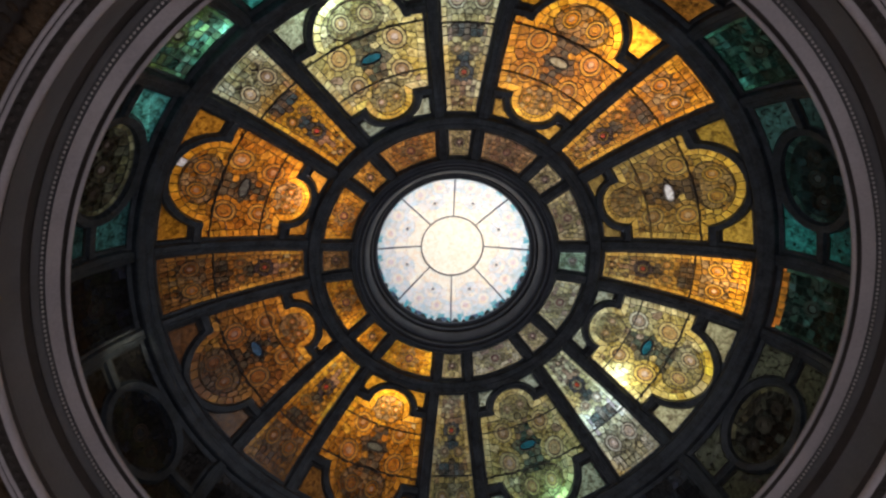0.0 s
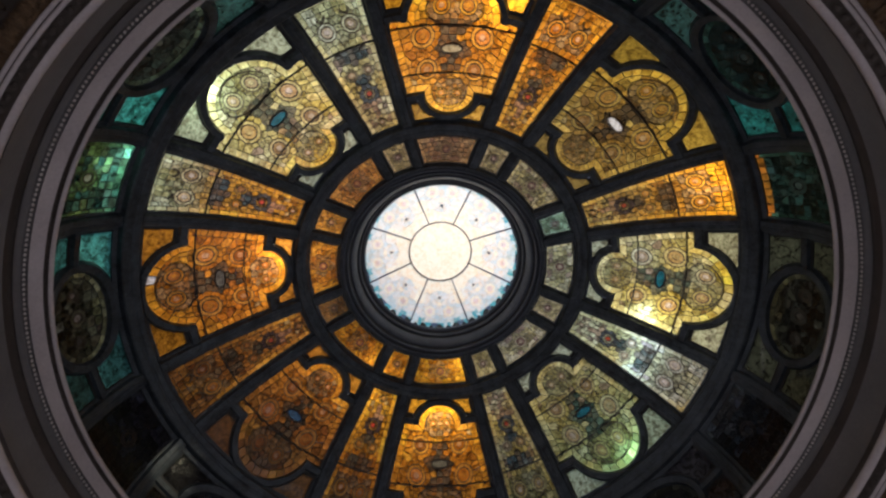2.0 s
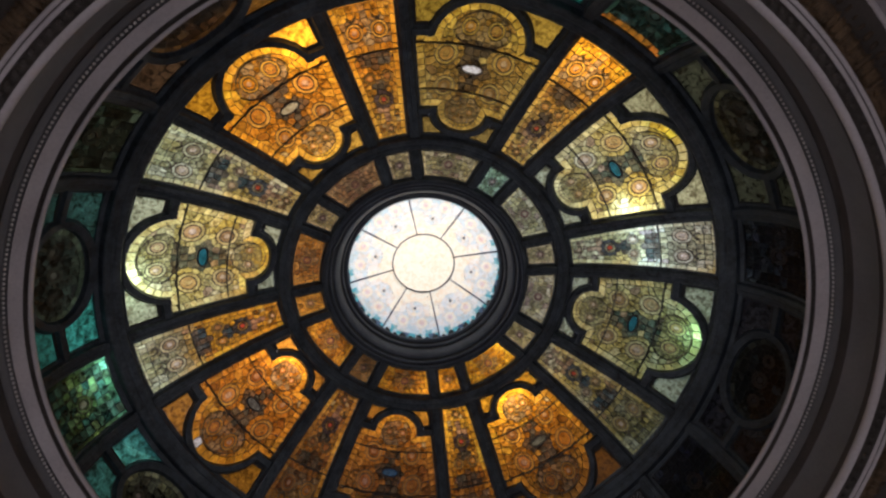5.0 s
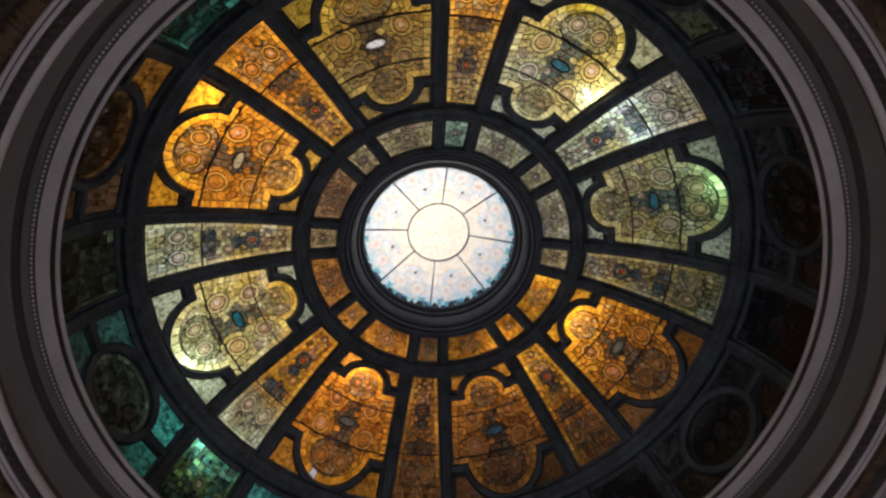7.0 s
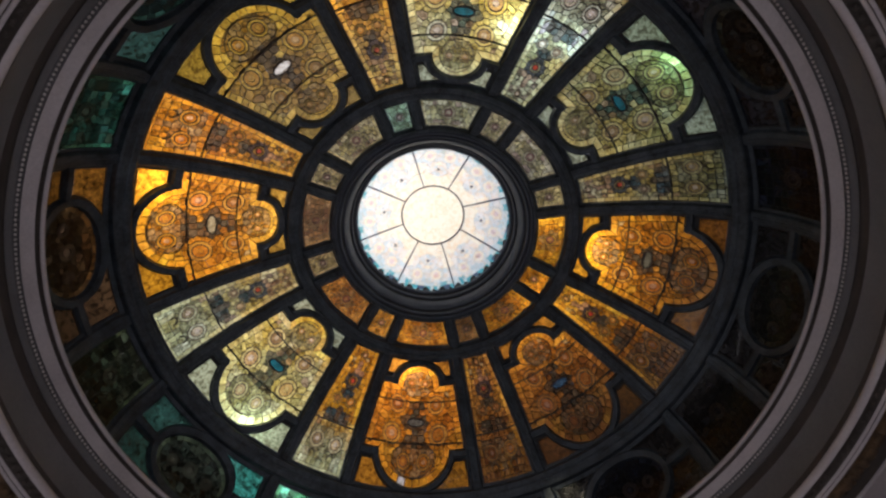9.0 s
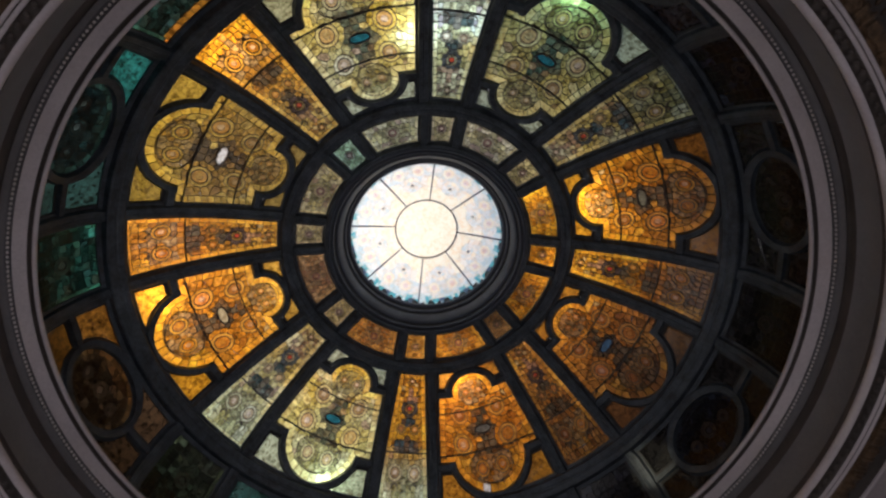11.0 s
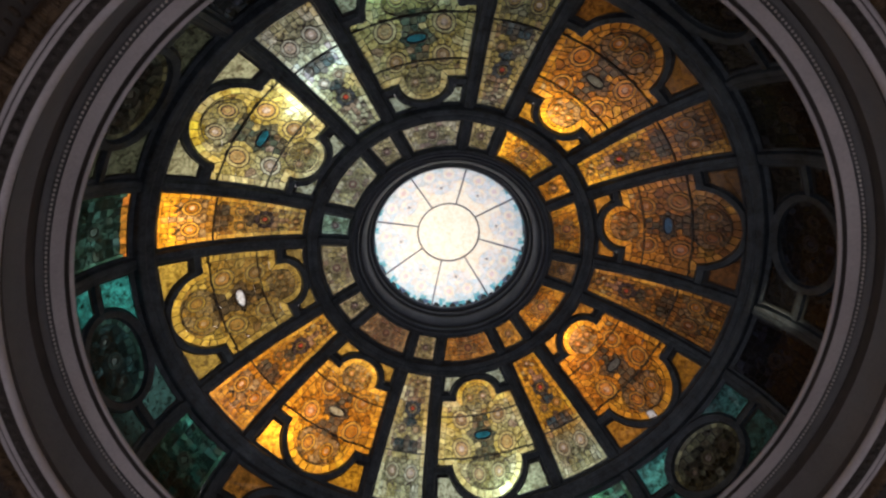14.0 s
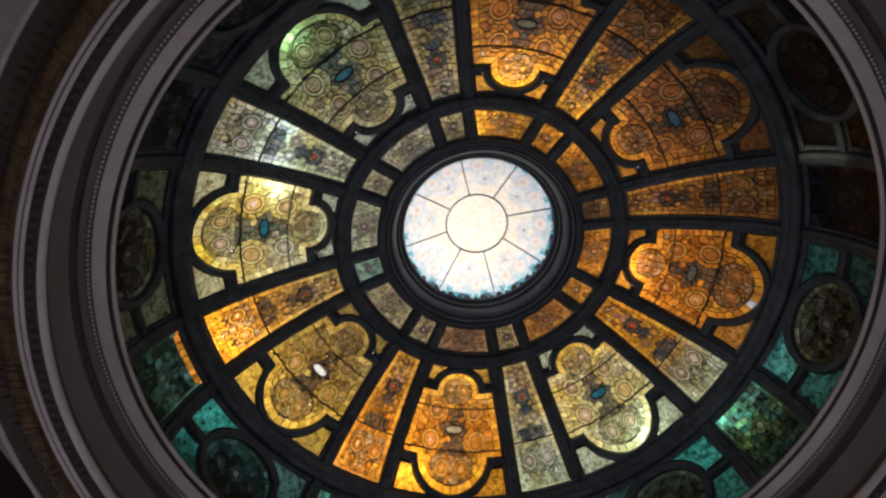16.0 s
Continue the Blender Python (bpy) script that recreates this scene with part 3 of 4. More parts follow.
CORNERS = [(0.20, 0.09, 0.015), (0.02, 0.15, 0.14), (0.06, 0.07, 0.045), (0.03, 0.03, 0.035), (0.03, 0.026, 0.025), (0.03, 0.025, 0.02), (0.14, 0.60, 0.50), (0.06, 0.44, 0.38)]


def blend(a, b, f):
    return tuple(x + (y - x) * f for x, y in zip(a, b))


def shader(near, mid, far, s0, s1, jewel=(0.03, 0.16, 0.18), accent=None, uneven=0.0, cloud=0.0, clouds=((0.72, 0.80, 0.55), (0.92, 0.60, 0.08)), turn=0.0):
    def shade(role, w, s, a, b):
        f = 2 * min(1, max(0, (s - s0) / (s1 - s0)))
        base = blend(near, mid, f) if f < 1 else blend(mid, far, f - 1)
        # sheets of glass of another hue run through the panel
        g = noise.noise(Vector((w * 2.6 + turn * 3.7, s * 2.6, turn * 5.3)))
        base = blend(base, clouds[g > 0], min(0.8, cloud * abs(g) * 1.8))
        lum = max(base)
        light = near[2] > 0.2 or far[2] > 0.15
        v = (0.62 + 0.52 * a) * (1 - uneven + uneven * 2.6 * a * a)
        pinkish = (0.62 * lum, 0.42 * lum, 0.34 * lum)
        if role == "border":
            c = tuple(x * (0.65 if uneven else 1.0) for x in (base[0] * 1.10, base[1] * 1.06, base[2] * 0.9))
        elif role in ("roundel", "pink"):
            c = blend((base[0] * 0.72, base[1] * 0.58, base[2] * 0.55), pinkish, 0.4 if role == "pink" else 0.28 * b if light else 0.10 * b)
        elif role == "plum":
            c = blend((base[0] * 0.40, base[1] * 0.26, base[2] * 0.3), (0.30 * lum, 0.14 * lum, 0.18 * lum), 0.4)
        elif role == "eye":
            c = blend((base[0] * 0.75, base[1] * 0.68, base[2] * 0.7), (0.95 * lum, 0.80 * lum, 0.72 * lum), (0.7 if light else 0.3) * b)
        elif role == "halo":
            c, v = blend((base[0] * 0.9, base[1] * 0.9, base[2] * 0.9), (0.85 * lum, 0.74 * lum, 0.42 * lum), 0.06), 0.62 + 0.3 * a
        elif role == "mid":
            c = blend((base[0] * 0.66, base[1] * (0.66 if light else 0.55), base[2] * 0.55), (0.34 * lum, 0.33 * lum, 0.20 * lum), 0.5 * b)
        elif role == "warm":
            c = (base[0] * 0.84, base[1] * 0.82, base[2] * 0.62) if light else (base[0] * 0.80, base[1] * 0.70, base[2] * 0.62)
        elif role == "jewel":
            c, v = jewel, 1
        elif role == "stone":
            c, v = (0.50 * lum + 0.05, 0.07, 0.03), 1
        elif role == "flower":
            c = blend((base[0] * 0.22, base[1] * 0.18, base[2] * 0.3), accent or (0.10 * lum, 0.09 * lum, 0.10 * lum), 0.6)
        elif role == "dark":
            c = blend(accent or (0.15 * lum, 0.115 * lum, 0.065 * lum), (base[0] * 0.5, base[1] * 0.4, base[2] * 0.4), 0.55 * b)
        elif role == "corner":
            c = tuple(x * 0.65 for x in (blend(base, (0.62, 0.72, 0.50), b) if light else base))
        else:
            c = base
            if b > 0.94:
                c = blend(base, (0.95 * lum, 0.82 * lum, 0.50 * lum), 0.4)
            elif b < 0.32:
                c = (base[0] * 0.58, base[1] * 0.48, base[2] * 0.55)
        return (c[0] * v, c[1] * v, c[2] * v * (1.06 if light else 1.0))
    return shade


def ring_of(thing, half):
    """Eight of a kind round the axis; the first stands at bearing 0 and is turned into place with the rest."""
    origin = thing.location.copy()
    out = []
    for k in range(8):
        turn = pose(0, 0, 0, 0, 0, 90 + 45 * (k + half))
        m = turn @ Matrix.Translation(origin)
        if k == 0:
            thing.matrix_basis = m
            out.append(thing)
        else:
            out.append(copy_thing(thing, m))
    return out


for k, ob in enumerate(ring_of(wide_panel(), 0.5)):
    jewel = {0: (0.40, 0.32, 0.18), 1: (0.60, 0.60, 0.58), 4: (0.16, 0.14, 0.09), 5: (0.05, 0.10, 0.16), 6: (0.11, 0.095, 0.075)}.get(k, (0.015, 0.11, 0.13))
    accent = {2: (0.10, 0.15, 0.10), 3: (0.05, 0.11, 0.08), 7: (0.12, 0.15, 0.09)}.get(k)
    sheets = ((0.80, 0.86, 0.62), (0.90, 0.62, 0.08)) if accent else ((0.56, 0.30, 0.06), (1.0, 0.52, 0.05))
    if k == 3:
        sheets = ((0.50, 0.58, 0.36), (0.60, 0.50, 0.14))
    if k == 1:
        sheets = ((0.34, 0.30, 0.12), (0.58, 0.38, 0.06))
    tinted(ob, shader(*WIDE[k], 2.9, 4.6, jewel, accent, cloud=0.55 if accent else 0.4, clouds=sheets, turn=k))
    if k == 6:
        # one tessera at the rim was replaced with clear glass
        lost = min((pc for pc in ob.children if pc.data.name in META), key=lambda pc: math.hypot(META[pc.data.name][1] - 0.17, META[pc.data.name][2] - 4.66))
        lost.color = (1.0, 0.95, 0.9, 1)
for k, ob in enumerate(ring_of(narrow_panel(), 0)):
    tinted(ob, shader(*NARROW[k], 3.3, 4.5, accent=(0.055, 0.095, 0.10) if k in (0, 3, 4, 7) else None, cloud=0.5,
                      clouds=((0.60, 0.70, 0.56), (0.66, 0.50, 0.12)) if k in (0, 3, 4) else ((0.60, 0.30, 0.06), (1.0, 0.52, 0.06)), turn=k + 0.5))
for k, ob in enumerate(ring_of(small_panel(True), 0.5)):
    tinted(ob, shader(SMALLW[k], SMALLW[k], SMALLW[k], 1.8, 2.4))
for k, ob in enumerate(ring_of(small_panel(False), 0)):
    tinted(ob, shader(SMALLN[k], SMALLN[k], SMALLN[k], 1.8, 2.4))
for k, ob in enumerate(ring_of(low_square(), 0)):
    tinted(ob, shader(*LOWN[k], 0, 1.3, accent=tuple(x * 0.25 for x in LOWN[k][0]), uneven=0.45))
    if k == 2:
        # a strip of amber glass along the ring beam
        for pc in ob.children:
            if pc.data.name in META and META[pc.data.name][2] < 0.17:
                pc.color = (0.45 + 0.2 * META[pc.data.name][3], 0.22, 0.03, 1)
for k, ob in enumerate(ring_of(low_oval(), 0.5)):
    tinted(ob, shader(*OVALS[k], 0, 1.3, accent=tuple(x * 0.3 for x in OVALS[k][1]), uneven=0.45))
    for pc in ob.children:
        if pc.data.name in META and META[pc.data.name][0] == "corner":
            # corner tints are dimmed on the side that is less lit from behind
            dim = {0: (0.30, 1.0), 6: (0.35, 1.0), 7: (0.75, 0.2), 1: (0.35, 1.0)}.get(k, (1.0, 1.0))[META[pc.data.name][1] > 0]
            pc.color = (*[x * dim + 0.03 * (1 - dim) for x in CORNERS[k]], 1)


# ---- iron frame of the dome ----
frame_thing = tagged(new("dome_frame"), "dark blue-grey painted iron ribs and ring beams of the glass dome", "dome frame", kind="structure")


def rib_points(sign):
    """Side offset of a rib's two edges along the meridian: (radius, narrow side, wide side), counted from a narrow panel's middle."""
    pts = []
    for i in range(41):
        r = 1.80 + (5.04 - 1.80) * i / 40
        n = half_narrow(r)
        pts.append((r, n, n + (RIB if r > 2.5 else 0.23)))
    for i in range(1, 13):
        r = low_radius(LENGTH * i / 12 * 0.995)
        n = r * radians(5.8)
        pts.append((r, n, n + 0.30))
    return pts


def rib(sign):
    verts, faces = [], []
    section = ((0.0, -0.02), (0.0, 0.03), (0.13, 0.035), (0.18, 0.085), (0.23, 0.10), (0.46, 0.105), (0.48, 0.098), (0.52, 0.098), (0.54, 0.105), (0.77, 0.10), (0.82, 0.085), (0.87, 0.035), (1.0, 0.03), (1.0, -0.02))
    pts = rib_points(sign)
    for r, a, b in pts:
        for f, o in section:
            verts.append(spot(0, sign * (a + (b - a) * f), r, o))
    m = len(section)
    for i in range(len(pts) - 1):
        for q in range(m):
            faces.append((i * m + q, i * m + (q + 1) % m, (i + 1) * m + (q + 1) % m, (i + 1) * m + q))
    return from_lists("rib", verts, faces, IRON, frame_thing)


for sign in (-1, 1):
    first = rib(sign)
    first.matrix_basis = pose(0, 0, 0, 0, 0, 90)
    for k in range(1, 8):
        ob = new("rib", first.data)
        ob.parent = frame_thing
        ob.matrix_basis = pose(0, 0, 0, 0, 0, 90 + 45 * k)


def ring_beam(r0, r1, deep, steps=192):
    prof = []
    for f, o in ((0.0, -0.03), (0.0, 0.035), (0.14, 0.04), (0.19, deep - 0.02), (0.24, deep), (0.44, deep), (0.47, deep - 0.01), (0.53, deep - 0.01), (0.56, deep), (0.76, deep), (0.81, deep - 0.02), (0.86, 0.04), (1.0, 0.035), (1.0, -0.03), (0.0, -0.03)):
        r = r0 + (r1 - r0) * f
        z = shell(r)
        nr, nz = r / A ** 2, (z - ZC) / B ** 2
        n = math.hypot(nr, nz)
        prof.append((r - o * nr / n, z - o * nz / n))
    return lathe("ring_beam", prof, IRON, frame_thing, "", steps, False)


ring_beam(2.355, 2.675, 0.14)
ring_beam(4.76, 5.075, 0.15)
ring_beam(1.74, 1.905, 0.12)
lathe("ring_beam", [(A + 0.06, ZC + 0.10), (A - 0.08, ZC + 0.12), (A - 0.14, ZC + 0.02), (A - 0.10, ZC - 0.1), (A + 0.06, ZC - 0.1), (A + 0.06, ZC + 0.10)], IRON, frame_thing)

# ---- oculus ----
oculus = tagged(new("oculus_skylight"), "bright round skylight of pale painted glass set in dark moulded rings", "skylight")
# rings are coloured as skylit; the grooves between are coloured black for shade
for prof, paint in (([(1.80, 1.44), (1.80, 1.33), (1.790, 1.305), (1.775, 1.295), (1.755, 1.30), (1.745, 1.32)], SKYLIT_PAINT),
                    ([(1.745, 1.32), (1.738, 1.36), (1.728, 1.365)], BLACK_AND_SHADE),
                    ([(1.728, 1.365), (1.722, 1.34), (1.705, 1.33), (1.688, 1.34), (1.680, 1.37)], SKYLIT_PAINT),
                    ([(1.680, 1.37), (1.672, 1.41), (1.655, 1.42)], BLACK_AND_SHADE),
                    ([(1.655, 1.42), (1.645, 1.405), (1.63, 1.41), (1.60, 1.45), (1.565, 1.51), (1.545, 1.57)], SKYLIT_PAINT),
                    ([(1.545, 1.57), (1.54, 1.61), (1.525, 1.62)], BLACK_AND_SHADE),
                    ([(1.525, 1.62), (1.515, 1.605), (1.50, 1.61), (1.488, 1.64), (1.485, 1.665)], SKYLIT_PAINT),
                    ([(1.485, 1.665), (1.48, 1.69), (1.46, 1.695)], BLACK_AND_SHADE),
                    ([(1.46, 1.695), (1.445, 1.69), (1.42, 1.705), (1.403, 1.73), (1.41, 1.755), (1.44, 1.765), (1.60, 1.77), (1.60, 2.06), (1.80, 2.06), (1.80, 1.44)], SKYLIT_PAINT)):
    lathe("moulded_ring", prof, paint, oculus)
OZ = 1.95


def oculus_z(r):
    return OZ + 0.24 * (1 - (r / 1.45) ** 2)


def disc_piece(name, r0, r1, a0, a1, col, mat, nr=4, na=8, label=""):
    verts, faces = [], []
    for i in range(nr + 1):
        r = r0 + (r1 - r0) * i / nr
        for j in range(na + 1):
            th = a0 + (a1 - a0) * j / na
            verts.append((U * r * math.cos(th), U * r * math.sin(th), Z_RING + U * oculus_z(r)))
    for i in range(nr):
        for j in range(na):
            q = i * (na + 1) + j
            faces.append((q, q + 1, q + na + 2, q + na + 1))
    ob = from_lists(name, verts, faces, mat, oculus, label)
    ob.color = (*col, 1)
    return ob


disc_piece("centre_pane", 0.0, 0.585, 0, 2 * math.pi, (0.96, 0.93, 0.78), PALE, 4, 48, "round clear centre pane")
CREAM, LILAC, SKYB, CYAN, INK, PINK, LEAF = (0.98, 0.98, 0.86), (0.87, 0.90, 0.90), (0.60, 0.78, 0.86), (0.12, 0.50, 0.62), (0.10, 0.16, 0.26), (0.87, 0.81, 0.83), (0.30, 0.66, 0.56)


def sector_pieces():
    """The painted pieces of one sector of the skylight, in (arc at radius 1, radius), with their colours."""
    rng = random.Random(9)
    half = math.pi / 8 - 0.010
    outline = [(half, 0.60 + 0.97 * i / 6) for i in range(7)] + [(-half, 0.60 + 0.97 * i / 6) for i in range(6, -1, -1)]
    seeds, cols = [], []
    for x, y, rad in ((0.0, 0.93, 0.022), (0.155, 1.20, 0.05), (-0.155, 1.20, 0.05)):
        for q in (1, 2, 3):
            for i in range(8):
                seeds.append((x + (2 * q - 1) * 0.5 * rad * math.cos(i * math.pi / 4) / y, y + (2 * q - 1) * 0.5 * rad * math.sin(i * math.pi / 4)))
                cols.append((PINK if y > 1 else LEAF) if q == 1 else blend(CREAM, LILAC, 0.3) if q == 2 else blend(LILAC, SKYB, 0.7 * rng.random()))
    for i in range(17):
        seeds.append((half * (i / 8 - 1) * 0.97, 1.375)), cols.append(blend(LILAC, (SKYB, CYAN)[rng.randrange(2)], rng.random()))
        seeds.append((half * ((i + 0.5) / 8.5 - 1), 1.44)), cols.append((SKYB, CYAN, SKYB, INK)[rng.randrange(4)])
        seeds.append((half * (i / 8 - 1) * 0.97, 1.52)), cols.append((SKYB, INK, CYAN)[rng.randrange(3)])
    for x, y in ((0.0, 1.13), (0.0, 1.22), (0.05, 1.30), (-0.05, 1.30), (0.30, 1.13), (-0.30, 1.13), (0.31, 1.22), (-0.31, 1.22), (0.26, 1.31), (-0.26, 1.31)):
        seeds.append((x, y)), cols.append(blend(LILAC, SKYB, rng.random()))
    for i in range(-4, 5):
        # slender rays between the flowers
        for y in (0.72, 1.04):
            if all(math.hypot(half * i / 4.5 - a, y - b) > 0.05 for a, b in seeds):
                seeds.append((half * i / 4.5, y)), cols.append(blend(CREAM, LILAC, (0.0 if y < 1 else 0.7) if i % 2 else 0.0))
    return [(cols[i], poly) for i, poly in cells(outline, seeds)]


SECTOR = sector_pieces()
for k in range(8):
    a0 = radians(90 + 45 * k)
    for col, poly in SECTOR:
        cx, cy = middle(poly)
        pts = [(cx + (x - cx) * 0.985, cy + (y - cy) * 0.985) for x, y in poly]
        verts = []
        for dz in (-0.008, 0.004):
            for x, y in pts:
                th = a0 + math.pi / 8 + x
                verts.append((U * y * math.cos(th), U * y * math.sin(th), Z_RING + U * (oculus_z(y) + dz)))
        m = len(pts)
        ob = from_lists("sector_glass", verts, [tuple(range(m))] + [(i, (i + 1) % m, m + (i + 1) % m, m + i) for i in range(m)], PALE, oculus)
        ob.color = (*col, 1)
    verts = []
    for r in (0.585, 1.57):
        for w in (-0.009, 0.009):
            for dz in (-0.02, 0.0):
                verts.append((U * (r * math.cos(a0) - w * math.sin(a0)), U * (r * math.sin(a0) + w * math.cos(a0)), Z_RING + U * (oculus_z(r) + dz)))
    from_lists("glazing_bar", verts, [(0, 1, 3, 2), (4, 6, 7, 5), (0, 4, 5, 1), (2, 3, 7, 6), (0, 2, 6, 4), (1, 5, 7, 3)], LEAD, oculus)
for i in range(56):
    # scalloped pendants that hang inside the ring
    th = 2 * math.pi * (i + 0.5) / 56
    big = 0.066 if i % 2 else 0.036
    verts, faces = [], []
    for o in (0.0, 0.03):
        for j in range(7):
            q = math.pi * j / 6
            w, dz = big * math.cos(q), 2.6 * big * math.sin(q) + 0.01
            r = 1.45 - o
            verts.append((U * (r * math.cos(th) - w * math.sin(th)), U * (r * math.sin(th) + w * math.cos(th)), Z_RING + U * (1.76 + dz)))
    faces = [tuple(range(7)), tuple(range(13, 6, -1))] + [(j, j + 1, j + 8, j + 7) for j in range(6)]
    from_lists("pendant", verts, faces, BLACK_AND_SHADE, oculus)
lathe("glazing_ring", [(0.582, oculus_z(0.58) - 0.02), (0.602, oculus_z(0.6) - 0.02), (0.602, oculus_z(0.6) + 0.01), (0.582, oculus_z(0.58) + 0.01), (0.582, oculus_z(0.58) - 0.02)], LEAD, oculus, "", 64)

# ---- cornice under the dome ----
cornice = tagged(new("cornice"), "grey plaster cornice of stepped mouldings round the foot of the dome", "cornice", kind="structure")
# grooves are coloured dark in place of the shade of deeper recesses
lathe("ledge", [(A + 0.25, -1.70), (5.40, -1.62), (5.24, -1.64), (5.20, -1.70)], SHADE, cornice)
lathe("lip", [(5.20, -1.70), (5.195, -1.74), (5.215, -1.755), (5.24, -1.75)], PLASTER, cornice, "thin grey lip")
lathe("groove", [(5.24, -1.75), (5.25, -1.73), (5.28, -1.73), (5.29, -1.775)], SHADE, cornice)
lathe("fascia", [(5.29, -1.775), (5.31, -1.79), (5.42, -1.84), (5.43, -1.85)], PLASTER, cornice, "smooth grey plaster band")
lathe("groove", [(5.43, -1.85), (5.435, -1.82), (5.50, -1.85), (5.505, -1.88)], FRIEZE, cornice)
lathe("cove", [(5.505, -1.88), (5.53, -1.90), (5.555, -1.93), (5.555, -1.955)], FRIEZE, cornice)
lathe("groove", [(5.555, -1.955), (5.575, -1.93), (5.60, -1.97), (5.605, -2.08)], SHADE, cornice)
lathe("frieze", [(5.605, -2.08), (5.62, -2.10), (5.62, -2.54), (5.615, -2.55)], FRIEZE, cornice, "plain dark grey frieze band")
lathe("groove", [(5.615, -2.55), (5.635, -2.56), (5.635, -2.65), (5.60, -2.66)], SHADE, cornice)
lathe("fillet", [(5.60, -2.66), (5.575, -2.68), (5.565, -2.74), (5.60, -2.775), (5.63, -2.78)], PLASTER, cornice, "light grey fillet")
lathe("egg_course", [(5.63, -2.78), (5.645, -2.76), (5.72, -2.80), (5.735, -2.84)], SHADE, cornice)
lathe("fillet", [(5.735, -2.84), (5.745, -2.86), (5.765, -2.872), (5.775, -2.862)], PLASTER, cornice)
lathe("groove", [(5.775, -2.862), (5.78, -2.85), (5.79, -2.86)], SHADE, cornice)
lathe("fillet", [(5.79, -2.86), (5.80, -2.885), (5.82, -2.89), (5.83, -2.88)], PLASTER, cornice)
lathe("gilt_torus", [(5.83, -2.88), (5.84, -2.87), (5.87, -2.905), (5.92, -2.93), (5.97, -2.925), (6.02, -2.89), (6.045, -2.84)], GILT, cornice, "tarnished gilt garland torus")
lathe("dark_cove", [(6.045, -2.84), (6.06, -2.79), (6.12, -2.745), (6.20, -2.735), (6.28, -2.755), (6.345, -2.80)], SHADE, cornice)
lathe("fillet", [(6.345, -2.80), (6.355, -2.83), (6.385, -2.83), (6.40, -2.82)], PLASTER, cornice)


def blob(rx, ry, rz, n=6, m=4):
    """A small low-poly ovoid."""
    verts = [(0, 0, -rz)]
    for j in range(1, m):
        for i in range(n):
            u, v = 2 * math.pi * i / n, math.pi * j / m - math.pi / 2
            verts.append((rx * math.cos(u) * math.cos(v), ry * math.sin(u) * math.cos(v), rz * math.sin(v)))
    verts.append((0, 0, rz))
    faces = [(0, 1 + (i + 1) % n, 1 + i) for i in range(n)]
    for j in range(m - 2):
        for i in range(n):
            faces.append((1 + j * n + i, 1 + j * n + (i + 1) % n, 1 + (j + 1) * n + (i + 1) % n, 1 + (j + 1) * n + i))
    faces += [(1 + (m - 2) * n + i, 1 + (m - 2) * n + (i + 1) % n, len(verts) - 1) for i in range(n)]
    return verts, faces


def studs(name, count, r, z, rx, ry, rz, mat, label, jitter=0.0):
    """A row of small ovoids round the cornice, too small and many to be told apart, as one part."""
    rng = random.Random(count)
    bv, bf = blob(rx, ry, rz)
    verts, faces = [], []
    for i in range(count):
        th = 2 * math.pi * i / count
        k = 1 + jitter * (rng.random() - 0.5)
        base = len(verts)
        for x, y, zz in bv:
            rr = r + x * k
            verts.append((U * (rr * math.cos(th) - y * k * math.sin(th)), U * (rr * math.sin(th) + y * k * math.cos(th)), Z_RING + U * (z + zz * k)))
        faces += [tuple(base + q for q in f) for f in bf]
    return tagged(from_lists(name, verts, faces, mat, cornice, label, True), kind="stuff")


studs("bead_row", 520, 5.468, -1.868, 0.017, 0.022, 0.020, PEARL, "row of small pale grey beads")
studs("lip_bead_row", 480, 5.265, -1.755, 0.012, 0.022, 0.015, SHADE, "row of dark leaf-shaped beads")
studs("egg_row", 260, 5.69, -2.815, 0.035, 0.045, 0.03, SHADE, "row of dark egg-shaped ornaments")
studs("garland_leaves", 1100, 5.935, -2.915, 0.085, 0.030, 0.03, GILT, "gilt leaves of the garland", 0.9)
studs("cove_leaves", 300, 6.20, -2.742, 0.06, 0.030, 0.015, BRONZE, "dull bronze leaf ornaments", 0.7)

# ---- pendentives, walls, floor ----
HALF = 6.40
ZP = -2.82
PENDS = []
for k in range(4):
    verts, faces = [], []
    na, nr = 24, 12
    for i in range(na + 1):
        th = radians(45 + 90 * k) + radians(45) * (2 * i / na - 1)
        edge = HALF / max(abs(math.cos(th)), abs(math.sin(th)))
        for j in range(nr + 1):
            r = HALF + (edge - HALF) * j / nr
            z = ZP - HALF + math.sqrt(max(0, 2 * HALF ** 2 - r * r))
            verts.append((U * r * math.cos(th), U * r * math.sin(th), Z_RING + U * z))
    for i in range(na):
        for j in range(nr):
            q = i * (nr + 1) + j
            faces.append((q, q + 1, q + nr + 2, q + nr + 1))
    pend = from_lists("pendentive", verts, faces, PAINT, None, "", True)
    PENDS.append(pend)
    tagged(pend, "curved mauve-grey painted pendentive under the cornice", "pendentive", kind="structure")

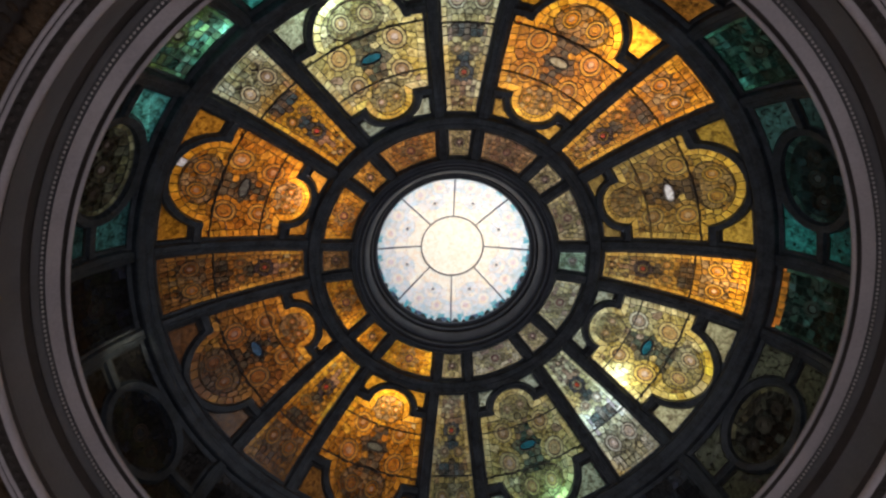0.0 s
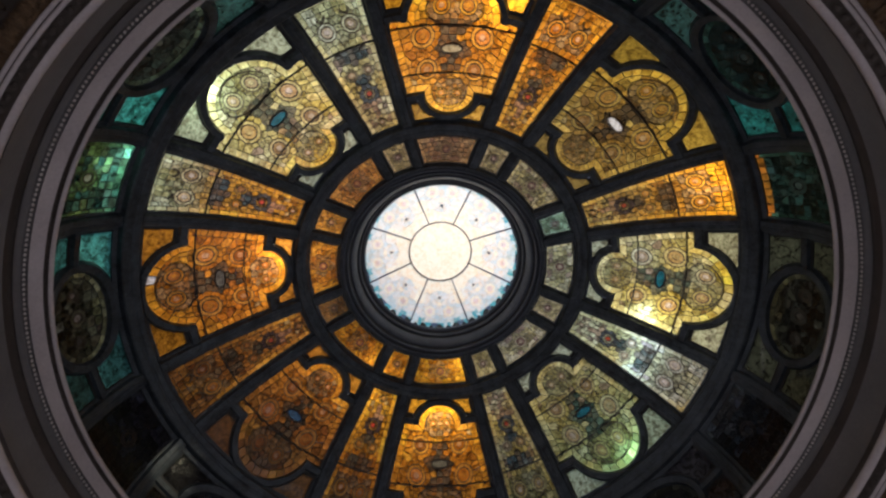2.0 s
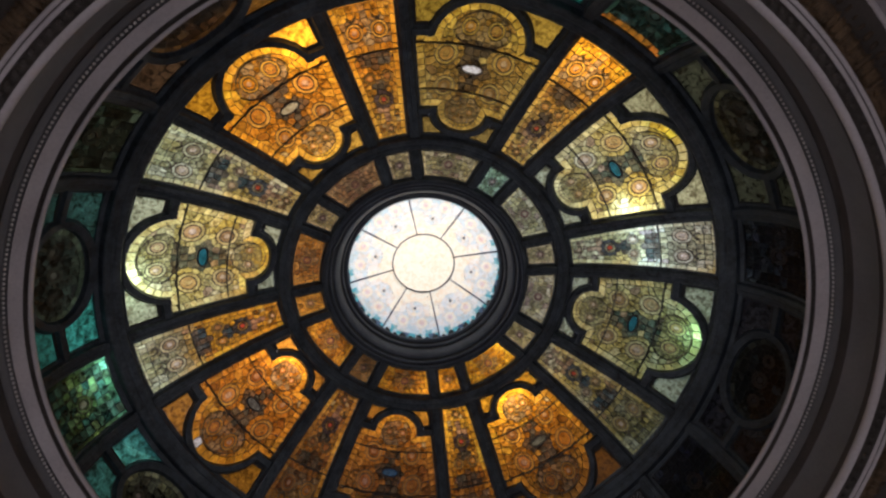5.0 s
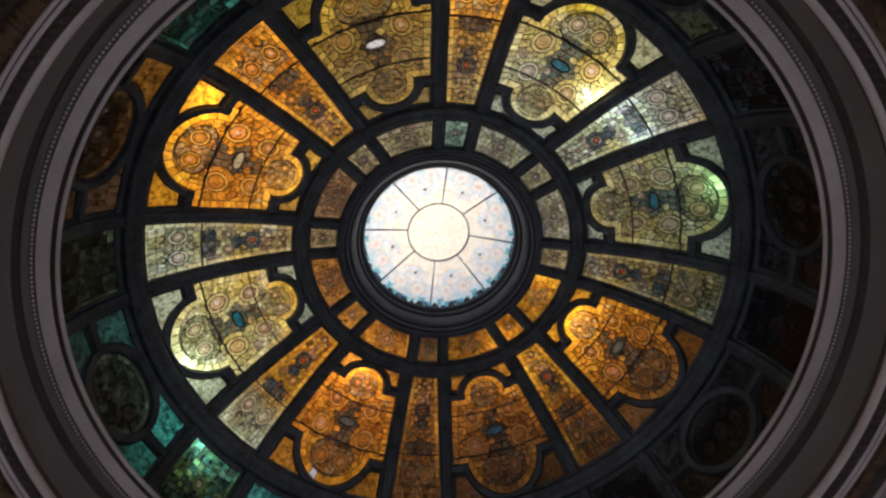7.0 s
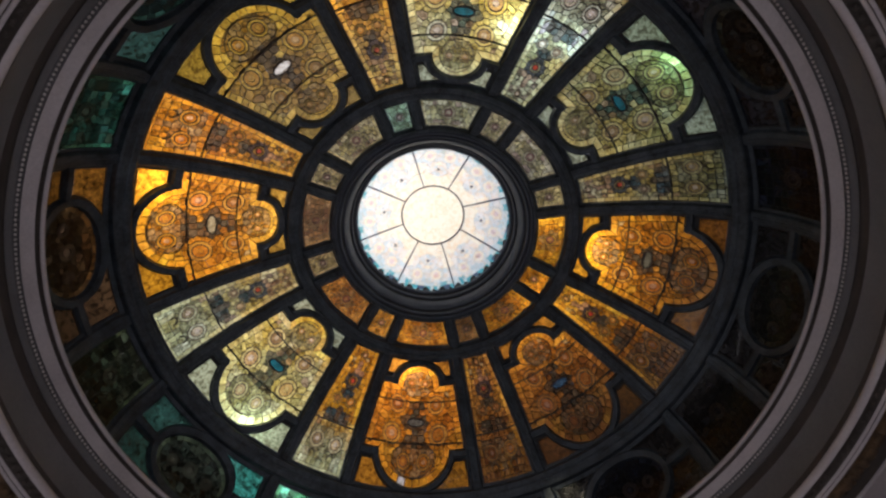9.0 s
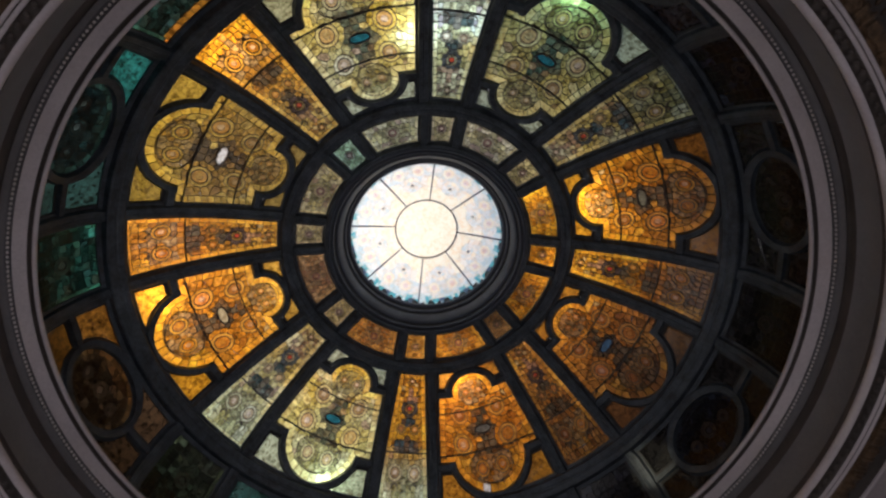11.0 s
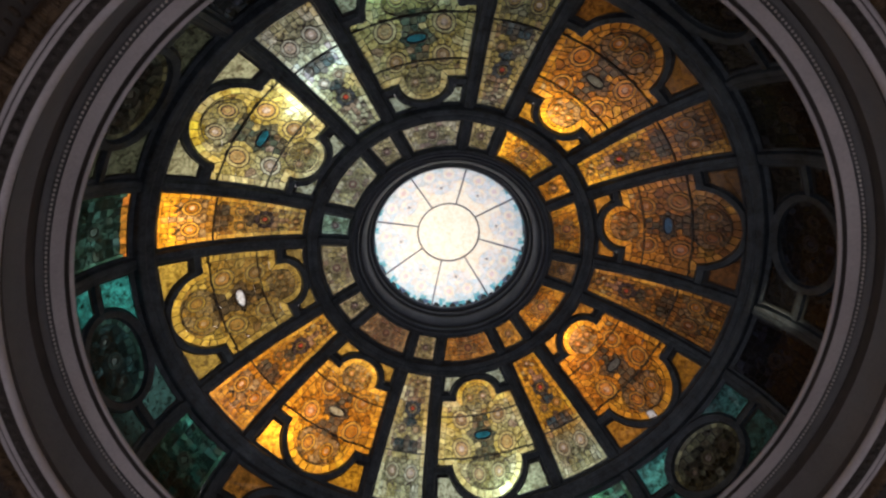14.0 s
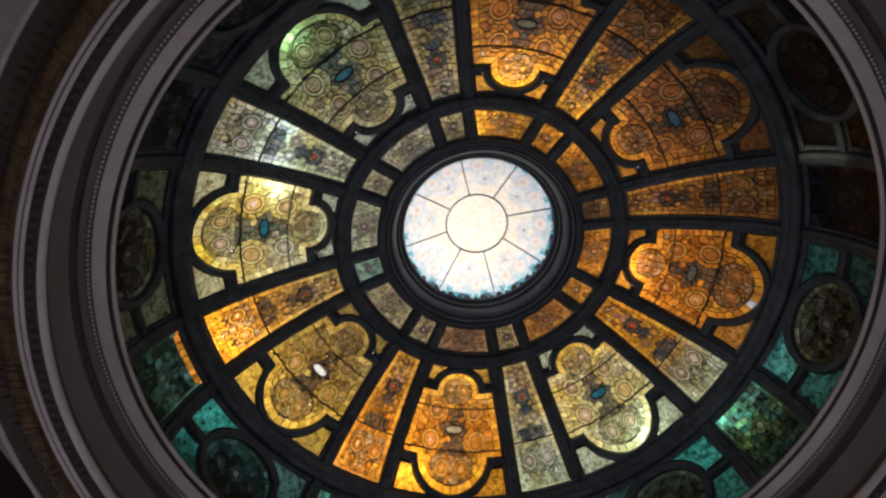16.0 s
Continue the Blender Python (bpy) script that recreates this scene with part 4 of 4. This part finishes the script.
for k in range(4):
    # painted scrollwork on each pendentive
    for j, (dt, r0, rad, turn, flip) in enumerate(((-16, 6.66, 0.14, 0.0, 1), (-8, 6.60, 0.13, 2.0, -1), (2, 6.70, 0.16, 4.0, 1), (10, 6.60, 0.13, 1.0, -1), (18, 6.66, 0.14, 3.0, 1), (-2, 7.0, 0.2, 0.5, -1), (8, 7.02, 0.2, 2.5, 1))):
        verts, faces, n = [], [], 18
        for i in range(n):
            q = turn + flip * 4.6 * i / (n - 1)
            rr = rad * (1 - 0.62 * i / (n - 1))
            for sd in (-1, 1):
                wid = 0.034 * (1 - 0.4 * i / (n - 1))
                x, y = (rr + sd * wid) * math.cos(q), (rr + sd * wid) * math.sin(q)
                r = r0 + y
                th = radians(45 + 90 * k + dt) + x / r0
                z = ZP - HALF + math.sqrt(max(0, 2 * HALF ** 2 - r * r)) - 0.012
                verts.append((U * r * math.cos(th), U * r * math.sin(th), Z_RING + U * z))
        faces = [(2 * i, 2 * i + 1, 2 * i + 3, 2 * i + 2) for i in range(n - 1)]
        from_lists("painted_scroll", verts, faces, SCROLL, PENDS[k])

FLOOR = -11.03
WALL = (HALF + 0.64) * U
BASE, TOP = Z_RING + U * FLOOR, Z_RING + U * ZP


def block(name, x0, x1, y0, y1, z0, z1, mat, parent, turn):
    """A box, turned round the axis of the dome."""
    verts = [turn @ Vector((x, y, z)) for x in (x0, x1) for y in (y0, y1) for z in (z0, z1)]
    return from_lists(name, verts, [(0, 1, 3, 2), (4, 6, 7, 5), (0, 4, 5, 1), (2, 3, 7, 6), (0, 2, 6, 4), (1, 5, 7, 3)], mat, parent)


for k in range(4):
    turn = pose(0, 0, 0, 0, 0, 90 * k)
    wall = tagged(new("wall_%s" % ("east", "north", "west", "south")[k]), "plain pale stone wall with a tall window", "wall", kind="structure")
    for y0, y1, z0, z1 in ((-WALL, -1.6, BASE, TOP), (1.6, WALL, BASE, TOP), (-1.6, 1.6, BASE, 2.1), (-1.6, 1.6, 6.3, TOP)):
        block("masonry", WALL, WALL + 0.33, y0, y1, z0, z1, STONE, wall, turn)
    # the windows are never in view; they are added round the fill lamps
    win = tagged(new("window_%d" % (k + 1)), "tall window with dark frame and clear panes, added out of view", "window", kind="structure")
    for y0, y1, z0, z1 in ((-1.6, -1.5, 2.1, 6.3), (1.5, 1.6, 2.1, 6.3), (-1.5, 1.5, 2.1, 2.2), (-1.5, 1.5, 6.2, 6.3), (-0.04, 0.04, 2.2, 6.2)):
        block("window_frame", WALL + 0.10, WALL + 0.20, y0, y1, z0, z1, BLACK_AND_SHADE, win, turn)
    for y0, y1 in ((-1.5, -0.04), (0.04, 1.5)):
        pane = block("pane", WALL + 0.14, WALL + 0.155, y0, y1, 2.2, 6.2, CLEAR, win, turn)
        pane.visible_shadow = False
d = (HALF + 1.2) * U
floor = from_lists("floor", [(-d, -d, Z_RING + U * FLOOR), (d, -d, Z_RING + U * FLOOR), (d, d, Z_RING + U * FLOOR), (-d, d, Z_RING + U * FLOOR)], [(0, 1, 2, 3)], STONE, None)
tagged(floor, "pale stone floor of the hall", "floor", kind="structure")
# roof between the dome and the walls
lathe("roof", [(A + 0.06, ZC), (A + 0.9, ZC), (HALF + 1.2, ZC), (HALF + 4.5, ZC)], SHADE, None)
tagged(bpy.data.objects["roof"], "dark roof deck round the dome", "roof", kind="structure")
# unseen wall, added to keep sky light off the lowest glass
drum = lathe("drum_wall", [(A + 1.3, ZC), (A + 1.3, 0.6), (A + 1.5, 0.6), (A + 1.5, ZC)], SHADE, None)
tagged(drum, "dark unseen drum wall added to shade the foot of the dome", "wall", kind="structure")
